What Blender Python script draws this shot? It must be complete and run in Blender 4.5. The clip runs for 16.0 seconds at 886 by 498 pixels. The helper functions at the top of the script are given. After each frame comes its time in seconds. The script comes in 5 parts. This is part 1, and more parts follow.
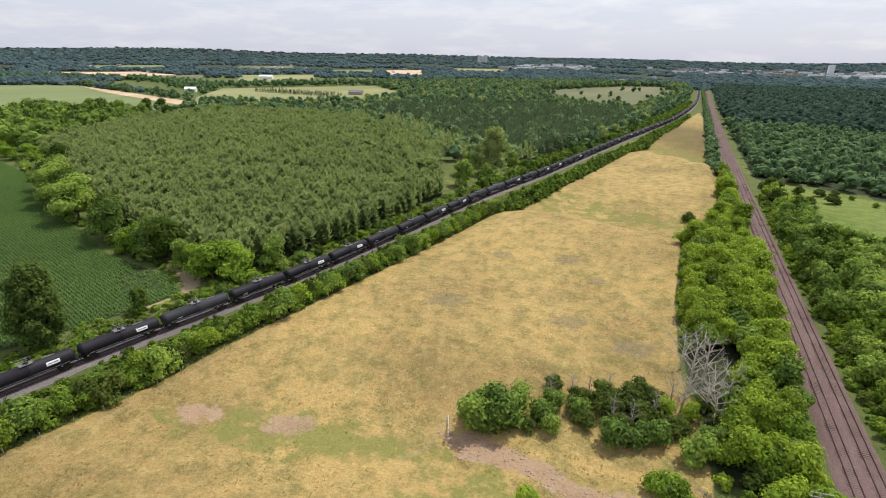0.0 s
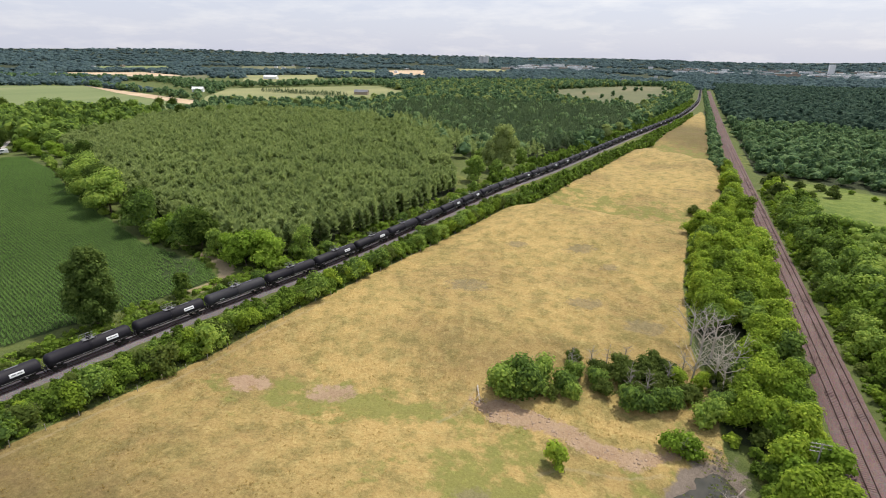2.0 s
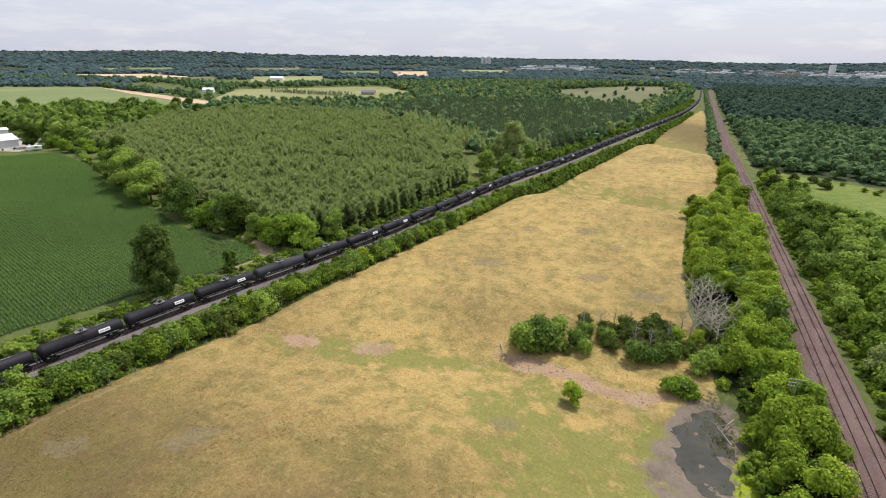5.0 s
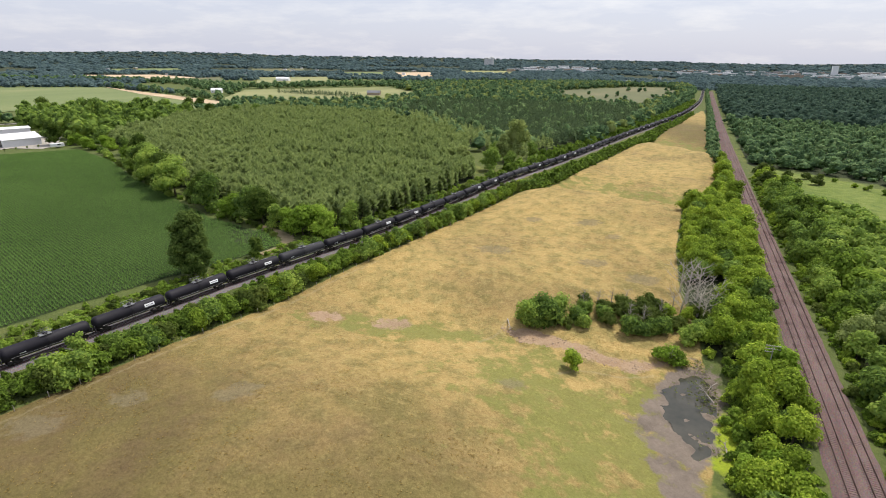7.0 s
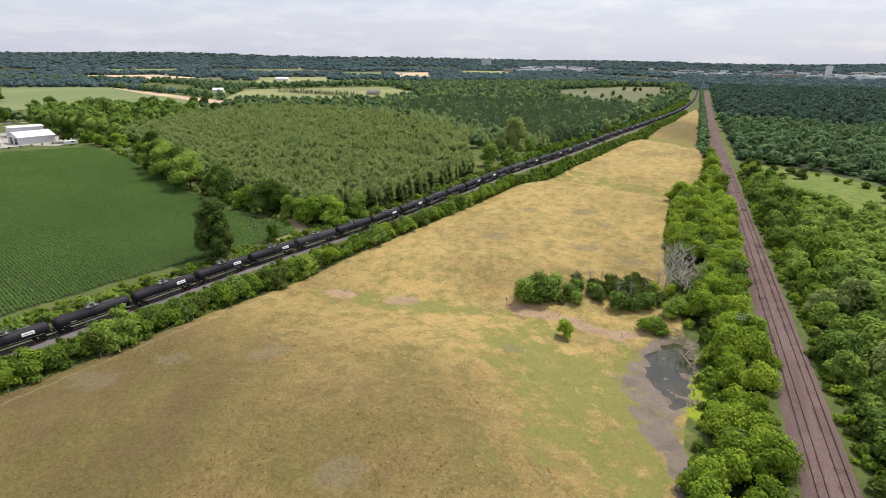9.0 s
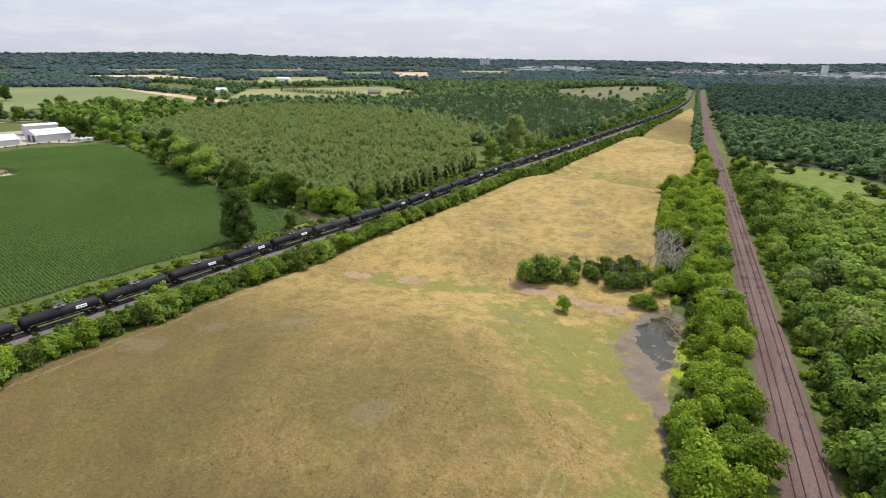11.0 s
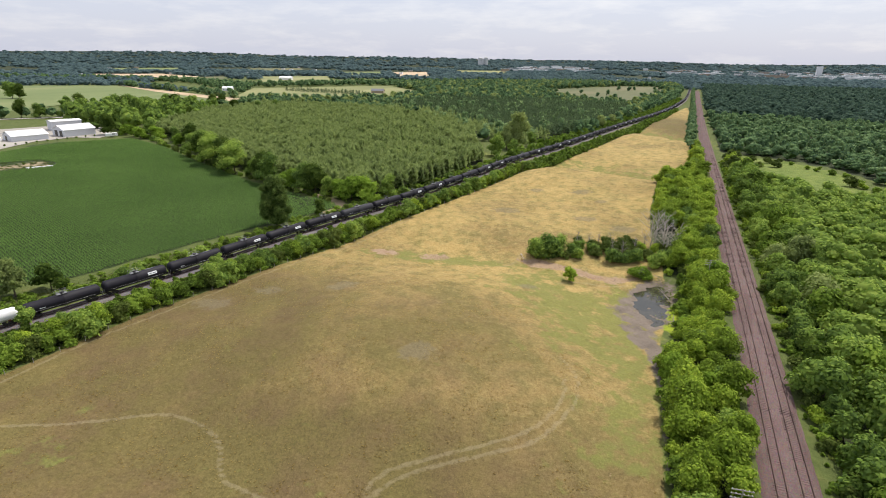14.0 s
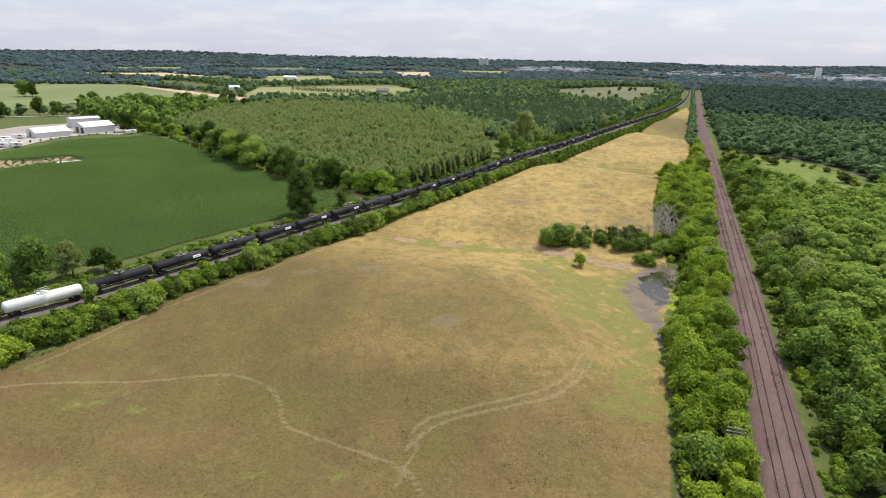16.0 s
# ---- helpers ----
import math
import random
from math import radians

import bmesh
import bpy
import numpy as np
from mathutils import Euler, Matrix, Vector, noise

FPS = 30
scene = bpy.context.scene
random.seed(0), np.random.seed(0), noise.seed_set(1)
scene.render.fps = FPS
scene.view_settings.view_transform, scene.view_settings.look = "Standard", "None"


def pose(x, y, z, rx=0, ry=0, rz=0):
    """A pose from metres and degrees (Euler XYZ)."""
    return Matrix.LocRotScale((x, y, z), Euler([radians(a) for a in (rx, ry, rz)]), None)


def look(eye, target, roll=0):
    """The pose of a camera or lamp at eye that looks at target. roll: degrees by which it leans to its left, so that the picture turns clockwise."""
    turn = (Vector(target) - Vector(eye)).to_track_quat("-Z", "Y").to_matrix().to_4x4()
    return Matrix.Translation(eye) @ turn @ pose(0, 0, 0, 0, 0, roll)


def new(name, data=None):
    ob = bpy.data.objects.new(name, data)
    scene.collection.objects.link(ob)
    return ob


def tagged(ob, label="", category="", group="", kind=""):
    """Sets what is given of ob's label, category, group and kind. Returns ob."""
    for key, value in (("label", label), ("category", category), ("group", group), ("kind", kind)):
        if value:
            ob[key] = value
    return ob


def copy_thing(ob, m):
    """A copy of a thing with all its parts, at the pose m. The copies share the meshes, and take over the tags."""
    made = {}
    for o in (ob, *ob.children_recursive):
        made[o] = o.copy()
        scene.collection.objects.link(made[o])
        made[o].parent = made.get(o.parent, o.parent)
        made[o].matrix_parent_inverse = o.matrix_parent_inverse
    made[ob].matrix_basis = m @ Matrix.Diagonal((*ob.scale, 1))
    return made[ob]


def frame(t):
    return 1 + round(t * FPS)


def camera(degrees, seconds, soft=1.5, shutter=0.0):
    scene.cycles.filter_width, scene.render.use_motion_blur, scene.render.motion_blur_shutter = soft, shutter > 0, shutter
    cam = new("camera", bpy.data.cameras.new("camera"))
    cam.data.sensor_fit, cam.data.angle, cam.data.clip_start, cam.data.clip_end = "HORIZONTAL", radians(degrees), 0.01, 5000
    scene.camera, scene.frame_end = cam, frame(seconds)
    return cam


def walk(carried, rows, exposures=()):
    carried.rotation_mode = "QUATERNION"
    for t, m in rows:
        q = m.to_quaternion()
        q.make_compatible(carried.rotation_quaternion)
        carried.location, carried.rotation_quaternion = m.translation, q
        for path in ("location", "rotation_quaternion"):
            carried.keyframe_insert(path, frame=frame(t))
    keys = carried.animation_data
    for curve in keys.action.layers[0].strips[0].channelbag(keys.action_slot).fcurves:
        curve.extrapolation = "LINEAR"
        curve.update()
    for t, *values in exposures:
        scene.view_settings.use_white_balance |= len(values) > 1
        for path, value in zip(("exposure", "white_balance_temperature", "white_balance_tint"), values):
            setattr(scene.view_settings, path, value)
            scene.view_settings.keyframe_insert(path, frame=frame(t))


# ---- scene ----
cam = camera(78.2, 16.0, soft=1.0)
METRES, EYE, TILT, LEAN, TURN = 110.0, 62.0, -19.6, -0.9, 25.0
ROWS = [
    (0.0, 0.0, 0.0, 0.0, 0.0, 0.0, -0.0),
    (0.5, -0.0151, -0.0203, -0.0076, 0.01, -0.01, 0.03),
    (1.0, -0.029, -0.0407, -0.0157, 0.02, 0.0, 0.02),
    (1.5, -0.0423, -0.0612, -0.0241, 0.04, 0.01, 0.04),
    (2.0, -0.055, -0.0819, -0.0331, 0.06, 0.04, 0.05),
    (2.5, -0.067, -0.103, -0.0422, 0.08, 0.05, 0.06),
    (3.0, -0.0772, -0.1258, -0.0513, 0.11, 0.07, 0.08),
    (3.5, -0.0867, -0.1497, -0.061, 0.14, 0.09, 0.08),
    (4.0, -0.0955, -0.1746, -0.0713, 0.15, 0.13, 0.1),
    (6.5, -0.128, -0.3107, -0.1205, 0.44, 0.21, 0.09),
    (7.0, -0.1321, -0.34, -0.1305, 0.5, 0.25, 0.04),
    (7.5, -0.1362, -0.3703, -0.1407, 0.43, 0.25, 0.1),
    (8.0, -0.14, -0.4002, -0.1522, 0.34, 0.27, 0.14),
    (8.5, -0.1441, -0.4309, -0.1638, 0.28, 0.27, 0.16),
    (9.0, -0.1496, -0.4616, -0.1747, 0.24, 0.27, 0.16),
    (11.5, -0.1854, -0.6152, -0.229, 0.04, 0.26, 0.3),
    (12.0, -0.195, -0.6461, -0.2395, 0.0, 0.25, 0.31),
    (12.5, -0.2053, -0.6766, -0.2504, -0.05, 0.25, 0.26),
    (13.0, -0.2168, -0.7068, -0.2611, -0.12, 0.25, 0.24),
    (13.5, -0.2299, -0.7368, -0.2715, -0.19, 0.25, 0.23),
    (14.0, -0.2434, -0.7671, -0.2816, -0.23, 0.25, 0.19),
    (14.5, -0.2581, -0.797, -0.2913, -0.28, 0.26, 0.16),
    (15.0, -0.273, -0.8271, -0.301, -0.28, 0.26, 0.13),
    (15.5, -0.2882, -0.8569, -0.3107, -0.3, 0.25, 0.1),
    (16.0, -0.303, -0.8867, -0.321, -0.29, 0.25, 0.02),
]
walk(cam, [(t, pose(0, 0, EYE, TILT, LEAN, TURN) @ pose(METRES * x, METRES * y, METRES * z, 90 + pitch, roll, yaw)) for t, x, y, z, yaw, pitch, roll in ROWS])


# ---- exposure, sky and sun ----
SUN_ELEVATION, SUN_TURN = radians(62), radians(20)      # the turn is counted clockwise from +y
scene.view_settings.exposure = 0.0
world = bpy.data.worlds.new("summer_sky")
world.use_nodes = True
scene.world = world
wt = world.node_tree
wbg = wt.nodes["Background"]
sky = wt.nodes.new("ShaderNodeTexSky")
sky.sky_type = "NISHITA"
sky.sun_disc = False
sky.sun_elevation, sky.sun_rotation = SUN_ELEVATION, SUN_TURN
sky.air_density, sky.dust_density, sky.ozone_density = 1.0, 2.0, 1.0
wco = wt.nodes.new("ShaderNodeTexCoord")
wmap = wt.nodes.new("ShaderNodeMapping")
wmap.inputs["Scale"].default_value = (3.2, 3.2, 15.0)
wt.links.new(wco.outputs["Generated"], wmap.inputs["Vector"])
wn = wt.nodes.new("ShaderNodeTexNoise")
wn.inputs["Scale"].default_value, wn.inputs["Detail"].default_value, wn.inputs["Roughness"].default_value = 2.4, 8.0, 0.6
wt.links.new(wmap.outputs["Vector"], wn.inputs["Vector"])
wr = wt.nodes.new("ShaderNodeValToRGB")
wr.color_ramp.elements[0].position, wr.color_ramp.elements[0].color = 0.48, (6.6, 6.85, 8.15, 1)
wr.color_ramp.elements[1].position, wr.color_ramp.elements[1].color = 0.74, (8.4, 8.35, 9.0, 1)
wt.links.new(wn.outputs["Fac"], wr.inputs["Fac"])
wmx = wt.nodes.new("ShaderNodeMix")
wmx.data_type = "RGBA"
wmx.inputs["Factor"].default_value = 0.72
wt.links.new(sky.outputs["Color"], wmx.inputs["A"])
wt.links.new(wr.outputs["Color"], wmx.inputs["B"])
wt.links.new(wmx.outputs["Result"], wbg.inputs["Color"])
wbg.inputs["Strength"].default_value = 0.118

sun_data = bpy.data.lights.new("sun", "SUN")
sun_data.energy, sun_data.angle, sun_data.color = 3.7, radians(0.6), (1.0, 0.95, 0.86)
sun = new("sun", sun_data)
to_sun = Vector((math.sin(SUN_TURN) * math.cos(SUN_ELEVATION), math.cos(SUN_TURN) * math.cos(SUN_ELEVATION), math.sin(SUN_ELEVATION)))
sun.matrix_world = look(to_sun * 300, (0, 0, 0))


# ---- node helpers ----
def blank(name, rough=0.8):
    m = bpy.data.materials.new(name)
    m.use_nodes = True
    t = m.node_tree
    b = t.nodes["Principled BSDF"]
    b.inputs["Roughness"].default_value = rough
    b.inputs["Specular IOR Level"].default_value = 0.25
    return m, t, b


def place(t):
    return t.nodes.new("ShaderNodeNewGeometry").outputs["Position"]


def local(t):
    return t.nodes.new("ShaderNodeTexCoord").outputs["Object"]


def noise_tex(t, scale, detail=4.0, rough=0.55, vec=None, squash=None):
    n = t.nodes.new("ShaderNodeTexNoise")
    n.inputs["Scale"].default_value, n.inputs["Detail"].default_value, n.inputs["Roughness"].default_value = scale, detail, rough
    v = place(t) if vec is None else vec
    if squash:
        mp = t.nodes.new("ShaderNodeMapping")
        mp.inputs["Scale"].default_value, mp.inputs["Rotation"].default_value = squash[0], squash[1]
        t.links.new(v, mp.inputs["Vector"])
        v = mp.outputs["Vector"]
    t.links.new(v, n.inputs["Vector"])
    return n.outputs["Fac"]


def ramp(t, fac, *stops):
    r = t.nodes.new("ShaderNodeValToRGB")
    e = r.color_ramp.elements
    while len(e) < len(stops):
        e.new(0.5)
    for el, (p, c) in zip(e, stops):
        el.position, el.color = p, (*c, 1) if len(c) == 3 else (c[0], c[0], c[0], 1)
    t.links.new(fac, r.inputs["Fac"])
    return r.outputs["Color"]


def mix(t, fac, a, b, mode="MIX"):
    m = t.nodes.new("ShaderNodeMix")
    m.data_type, m.blend_type = "RGBA", mode
    for socket, v in (("Factor", fac), ("A", a), ("B", b)):
        if isinstance(v, (int, float)):
            m.inputs[socket].default_value = v
        elif isinstance(v, tuple):
            m.inputs[socket].default_value = (*v, 1)
        else:
            t.links.new(v, m.inputs[socket])
    return m.outputs["Result"]


def sums(t, op, a, b, clamp=False):
    m = t.nodes.new("ShaderNodeMath")
    m.operation, m.use_clamp = op, clamp
    for i, v in enumerate((a, b)):
        if isinstance(v, (int, float)):
            m.inputs[i].default_value = v
        else:
            t.links.new(v, m.inputs[i])
    return m.outputs["Value"]


def weight(t, name):
    a = t.nodes.new("ShaderNodeAttribute")
    a.attribute_name = name
    return a.outputs["Fac"]


def ragged(t, name, scale=0.5, amount=0.7):
    """A weight of the mesh with its edge broken up by noise."""
    n = sums(t, "MULTIPLY", sums(t, "SUBTRACT", noise_tex(t, scale, 5, 0.65), 0.5), amount * 2)
    return ramp(t, sums(t, "ADD", weight(t, name), n), (0.38, (0,)), (0.62, (1,)))


def bumped(t, b, height, strength=0.5, distance=0.1):
    n = t.nodes.new("ShaderNodeBump")
    n.inputs["Strength"].default_value, n.inputs["Distance"].default_value = strength, distance
    t.links.new(height, n.inputs["Height"])
    t.links.new(n.outputs["Normal"], b.inputs["Normal"])


def foliage(name, dark, mid, light, clump=0.12, through_leaf=0.5, rough=0.75):
    """Leaves: colour from clump to clump, from leaf to leaf and from plant to plant, and light that shines through."""
    m, t, b = blank(name, rough)
    b.inputs["Specular IOR Level"].default_value = 0.08
    geo = t.nodes.new("ShaderNodeNewGeometry")
    info = t.nodes.new("ShaderNodeObjectInfo")
    k = sums(t, "ADD", sums(t, "MULTIPLY", geo.outputs["Random Per Island"], 0.38), sums(t, "MULTIPLY", noise_tex(t, clump, 3, 0.6), 0.55))
    k = sums(t, "ADD", k, sums(t, "MULTIPLY", sums(t, "SUBTRACT", info.outputs["Random"], 0.5), 0.28))
    c = ramp(t, k, (0.22, dark), (0.47, mid), (0.78, light))
    t.links.new(c, b.inputs["Base Color"])
    tr = t.nodes.new("ShaderNodeBsdfTranslucent")
    t.links.new(c, tr.inputs["Color"])
    ms = t.nodes.new("ShaderNodeMixShader")
    ms.inputs["Fac"].default_value = through_leaf
    out = t.nodes["Material Output"]
    t.links.new(b.outputs["BSDF"], ms.inputs[1])
    t.links.new(tr.outputs["BSDF"], ms.inputs[2])
    t.links.new(ms.outputs["Shader"], out.inputs["Surface"])
    return m


def plain(name, colour, rough=0.7, vary=0.18, scale=3.0, metal=0.0, relief=0.0):
    m, t, b = blank(name, rough)
    b.inputs["Metallic"].default_value = metal
    n = noise_tex(t, scale, 6, 0.65)
    big = noise_tex(t, scale * 0.12, 3, 0.6)
    lo, hi = tuple(v * (1 - vary) for v in colour), tuple(min(1.0, v * (1 + vary)) for v in colour)
    c = mix(t, 0.5, ramp(t, n, (0.3, lo), (0.7, hi)), ramp(t, big, (0.3, lo), (0.7, hi)))
    t.links.new(c, b.inputs["Base Color"])
    if relief:
        bumped(t, b, n, 0.6, relief)
    return m


# ---- materials ----
LEAF_ROW = foliage("leaf_bright", (0.128, 0.190, 0.023), (0.279, 0.400, 0.044), (0.524, 0.620, 0.079), 0.16)
LEAF_OAK = foliage("leaf_oak", (0.101, 0.168, 0.040), (0.230, 0.344, 0.064), (0.454, 0.563, 0.109), 0.10)
LEAF_YELLOW = foliage("leaf_yellow_green", (0.109, 0.179, 0.022), (0.230, 0.359, 0.040), (0.399, 0.537, 0.077), 0.2)
# Blue lifted: a little aerial haze sits in this leaf colour
LEAF_WILLOW = foliage("leaf_willow", (0.132, 0.180, 0.057), (0.263, 0.328, 0.102), (0.438, 0.508, 0.168), 0.15)
LEAF_DARK = foliage("leaf_dark", (0.044, 0.077, 0.013), (0.091, 0.147, 0.023), (0.178, 0.239, 0.039), 0.2)
LEAF_POPLAR = foliage("leaf_poplar", (0.061, 0.099, 0.024), (0.119, 0.182, 0.040), (0.212, 0.285, 0.067), 0.2)
LEAF_HEDGE = foliage("leaf_hedge", (0.081, 0.128, 0.021), (0.187, 0.293, 0.039), (0.351, 0.470, 0.068), 0.12)
LEAF_SCRUB = foliage("leaf_scrub", (0.062, 0.093, 0.020), (0.125, 0.172, 0.036), (0.203, 0.254, 0.055), 0.25)
# Blue raised in the colour so mid-distance trees carry some haze
LEAF_WOODS_HAZED = foliage("leaf_woods_hazed", (0.069, 0.129, 0.065), (0.165, 0.274, 0.111), (0.370, 0.480, 0.205), 0.07)
# Blue-grey distance haze is mixed into these leaf colours
LEAF_FAR_HAZED = foliage("leaf_far_woods_hazed", (0.098, 0.151, 0.163), (0.138, 0.209, 0.209), (0.199, 0.281, 0.250), 0.012)
# Leaf green shifted towards blue for the haze of distance
LEAF_DEEP_HAZED = foliage("leaf_deep_woods_hazed", (0.059, 0.107, 0.076), (0.114, 0.184, 0.122), (0.216, 0.299, 0.170), 0.075)
# Needle colours include a slight blue tint for haze
NEEDLE_PINE = foliage("needle_pine", (0.131, 0.181, 0.065), (0.242, 0.312, 0.104), (0.380, 0.449, 0.158), 0.07, 0.5)
NEEDLE_SPRUCE = foliage("needle_spruce", (0.027, 0.056, 0.025), (0.055, 0.093, 0.039), (0.102, 0.149, 0.056), 0.03, 0.15)
LEAF_CORN = foliage("leaf_corn", (0.069, 0.135, 0.034), (0.132, 0.230, 0.057), (0.200, 0.323, 0.084), 0.02, 0.45)
TUFT_DRY = foliage("grass_tuft_dry", (0.24, 0.17, 0.05), (0.40, 0.29, 0.10), (0.55, 0.43, 0.18), 0.06, 0.5)
TUFT_GREEN = foliage("grass_tuft_green", (0.10, 0.13, 0.025), (0.19, 0.235, 0.048), (0.29, 0.33, 0.08), 0.1, 0.45)
BARK = plain("bark", (0.11, 0.085, 0.062), 0.9, 0.35, 4.0, relief=0.03)
DEADWOOD = plain("dead_wood", (0.46, 0.41, 0.35), 0.85, 0.25, 3.0, relief=0.02)
TWIG = plain("bare_twig", (0.32, 0.28, 0.24), 0.9, 0.3, 3.0)
TANK_BLACK = plain("tank_black_paint", (0.017, 0.015, 0.020), 0.62, 0.35, 0.8)
TANK_GREY = plain("tank_faded_paint", (0.036, 0.035, 0.040), 0.62, 0.3, 0.8)
TANK_WHITE = plain("tank_white_paint", (0.78, 0.77, 0.74), 0.4, 0.08, 0.9)
STEEL_DARK = plain("bogie_steel", (0.035, 0.030, 0.027), 0.75, 0.35, 5.0)
STEEL_GREY = plain("walkway_galvanised_steel", (0.24, 0.24, 0.24), 0.5, 0.2, 6.0, 0.5)
RUST = plain("rusty_steel", (0.20, 0.095, 0.055), 0.8, 0.35, 5.0)
PANEL_WHITE = plain("white_panel", (0.80, 0.80, 0.79), 0.5, 0.06, 2.0)
PANEL_INK = plain("panel_ink", (0.20, 0.20, 0.21), 0.6, 0.1, 2.0)
RAIL_STEEL = plain("rail_steel", (0.085, 0.052, 0.045), 0.6, 0.3, 2.5, 0.3)
SLEEPER_WOOD = plain("sleeper_wood", (0.165, 0.110, 0.102), 0.9, 0.2, 1.4, relief=0.02)
ROOF_WHITE = plain("white_metal_roof", (0.82, 0.82, 0.81), 0.45, 0.06, 0.6)
WALL_WHITE = plain("white_metal_wall", (0.62, 0.63, 0.65), 0.55, 0.08, 0.6)
WALL_GREY = plain("grey_siding", (0.42, 0.43, 0.45), 0.6, 0.1, 0.8)
ROOF_GREY = plain("grey_shingle_roof", (0.20, 0.20, 0.21), 0.85, 0.2, 1.5)
GLASS_DARK = plain("dark_opening", (0.03, 0.035, 0.04), 0.25, 0.2, 1.0)
BRICK_TAN = plain("tan_wall", (0.36, 0.29, 0.22), 0.8, 0.15, 0.5)
CONCRETE = plain("pale_concrete", (0.62, 0.62, 0.60), 0.8, 0.1, 0.2)
RUBBER = plain("tyre_rubber", (0.025, 0.025, 0.026), 0.85, 0.2, 6.0)
PAINT_VAN = plain("vehicle_white_paint", (0.78, 0.78, 0.77), 0.3, 0.05, 1.0)
POLE_WOOD = plain("pole_wood", (0.34, 0.31, 0.27), 0.9, 0.25, 3.0, relief=0.01)


def gravel(name, lo, mid_c, hi, stain):
    m, t, b = blank(name, 0.95)
    v = t.nodes.new("ShaderNodeTexVoronoi")
    v.inputs["Scale"].default_value = 9.0
    t.links.new(place(t), v.inputs["Vector"])
    c = ramp(t, noise_tex(t, 5.0, 8, 0.75), (0.3, lo), (0.5, mid_c), (0.72, hi))
    c = mix(t, ramp(t, noise_tex(t, 0.22, 5, 0.65, squash=((1.0, 0.18, 1.0), (0, 0, 0.03))), (0.42, (0,)), (0.68, (0.75,))), c, stain)
    t.links.new(mix(t, 0.35, c, v.outputs["Color"], "SOFT_LIGHT"), b.inputs["Base Color"])
    bumped(t, b, v.outputs["Distance"], 0.7, 0.08)
    return m


BALLAST_PINK = gravel("ballast_pinkish_stone", (0.092, 0.060, 0.055), (0.172, 0.116, 0.107), (0.275, 0.202, 0.186), (0.112, 0.069, 0.063))
BALLAST_GREY = gravel("ballast_grey_stone", (0.115, 0.10, 0.098), (0.195, 0.172, 0.168), (0.29, 0.26, 0.255), (0.135, 0.118, 0.115))


def land_material():
    m, t, b = blank("land", 0.95)
    big, med, fine = noise_tex(t, 0.028, 5, 0.6), noise_tex(t, 0.22, 6, 0.65), noise_tex(t, 1.6, 8, 0.75)
    grain = noise_tex(t, 5.0, 6, 0.75)
    patch = noise_tex(t, 0.55, 6, 0.7)
    # rough green margins
    wild = mix(t, 0.5, ramp(t, med, (0.30, (0.055, 0.078, 0.020)), (0.55, (0.110, 0.140, 0.034)), (0.75, (0.200, 0.185, 0.060))),
               ramp(t, fine, (0.3, (0.05, 0.075, 0.018)), (0.7, (0.16, 0.18, 0.055))))
    # dry pasture: straw, greener hollows, brown thin spots, cloud shade in brown and olive
    fine = mix(t, 0.4, fine, noise_tex(t, 3.6, 5, 0.8))
    straw = ramp(t, fine, (0.33, (0.245, 0.158, 0.056)), (0.50, (0.450, 0.312, 0.112)), (0.68, (0.64, 0.485, 0.208)))
    green = ramp(t, fine, (0.33, (0.096, 0.090, 0.028)), (0.50, (0.195, 0.172, 0.054)), (0.68, (0.31, 0.265, 0.09)))
    brown = ramp(t, fine, (0.33, (0.090, 0.060, 0.027)), (0.50, (0.148, 0.101, 0.045)), (0.68, (0.215, 0.152, 0.070)))
    # olive tone darkened to carry the cloud shade over the near hill
    shaded_olive = ramp(t, fine, (0.33, (0.078, 0.064, 0.022)), (0.50, (0.152, 0.122, 0.039)), (0.68, (0.235, 0.188, 0.064)))
    dry = mix(t, ramp(t, med, (0.44, (0,)), (0.62, (0.75,))), straw, green)
    dry = mix(t, ramp(t, big, (0.47, (0,)), (0.62, (0.4,))), dry, brown)
    dry = mix(t, ramp(t, noise_tex(t, 0.06, 6, 0.7), (0.52, (0,)), (0.66, (0.5,))), dry, green)
    dry = mix(t, sums(t, "MULTIPLY", weight(t, "thin"), ramp(t, noise_tex(t, 0.07, 6, 0.7), (0.30, (0.8,)), (0.55, (1.0,)))), dry, mix(t, ramp(t, noise_tex(t, 0.06, 6, 0.7), (0.36, (0,)), (0.58, (0.95,))), brown, shaded_olive))
    dry = mix(t, sums(t, "MULTIPLY", ramp(t, patch, (0.50, (0,)), (0.62, (0.5,))), sums(t, "SUBTRACT", 1.0, sums(t, "MULTIPLY", weight(t, "thin"), 0.92), True)), dry, ramp(t, fine, (0.35, (0.25, 0.18, 0.055)), (0.65, (0.62, 0.50, 0.21))))
    dry = mix(t, ramp(t, noise_tex(t, 0.8, 6, 0.75), (0.56, (0,)), (0.68, (0.32,))), dry, (0.135, 0.105, 0.04))
    c = mix(t, ragged(t, "pasture", 0.35, 0.35), wild, dry)
    lush_and_shade = mix(t, 0.5, ramp(t, med, (0.36, (0.090, 0.105, 0.028)), (0.52, (0.170, 0.180, 0.048)), (0.68, (0.27, 0.250, 0.085))),
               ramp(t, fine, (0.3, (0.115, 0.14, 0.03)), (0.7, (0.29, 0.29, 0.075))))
    lush_and_shade = mix(t, ramp(t, patch, (0.48, (0,)), (0.60, (0.7,))), lush_and_shade, ramp(t, fine, (0.35, (0.085, 0.115, 0.02)), (0.65, (0.30, 0.30, 0.07))))
    c = mix(t, sums(t, "MULTIPLY", ragged(t, "lush_and_shade", 0.16, 1.1), 0.78), c, lush_and_shade)
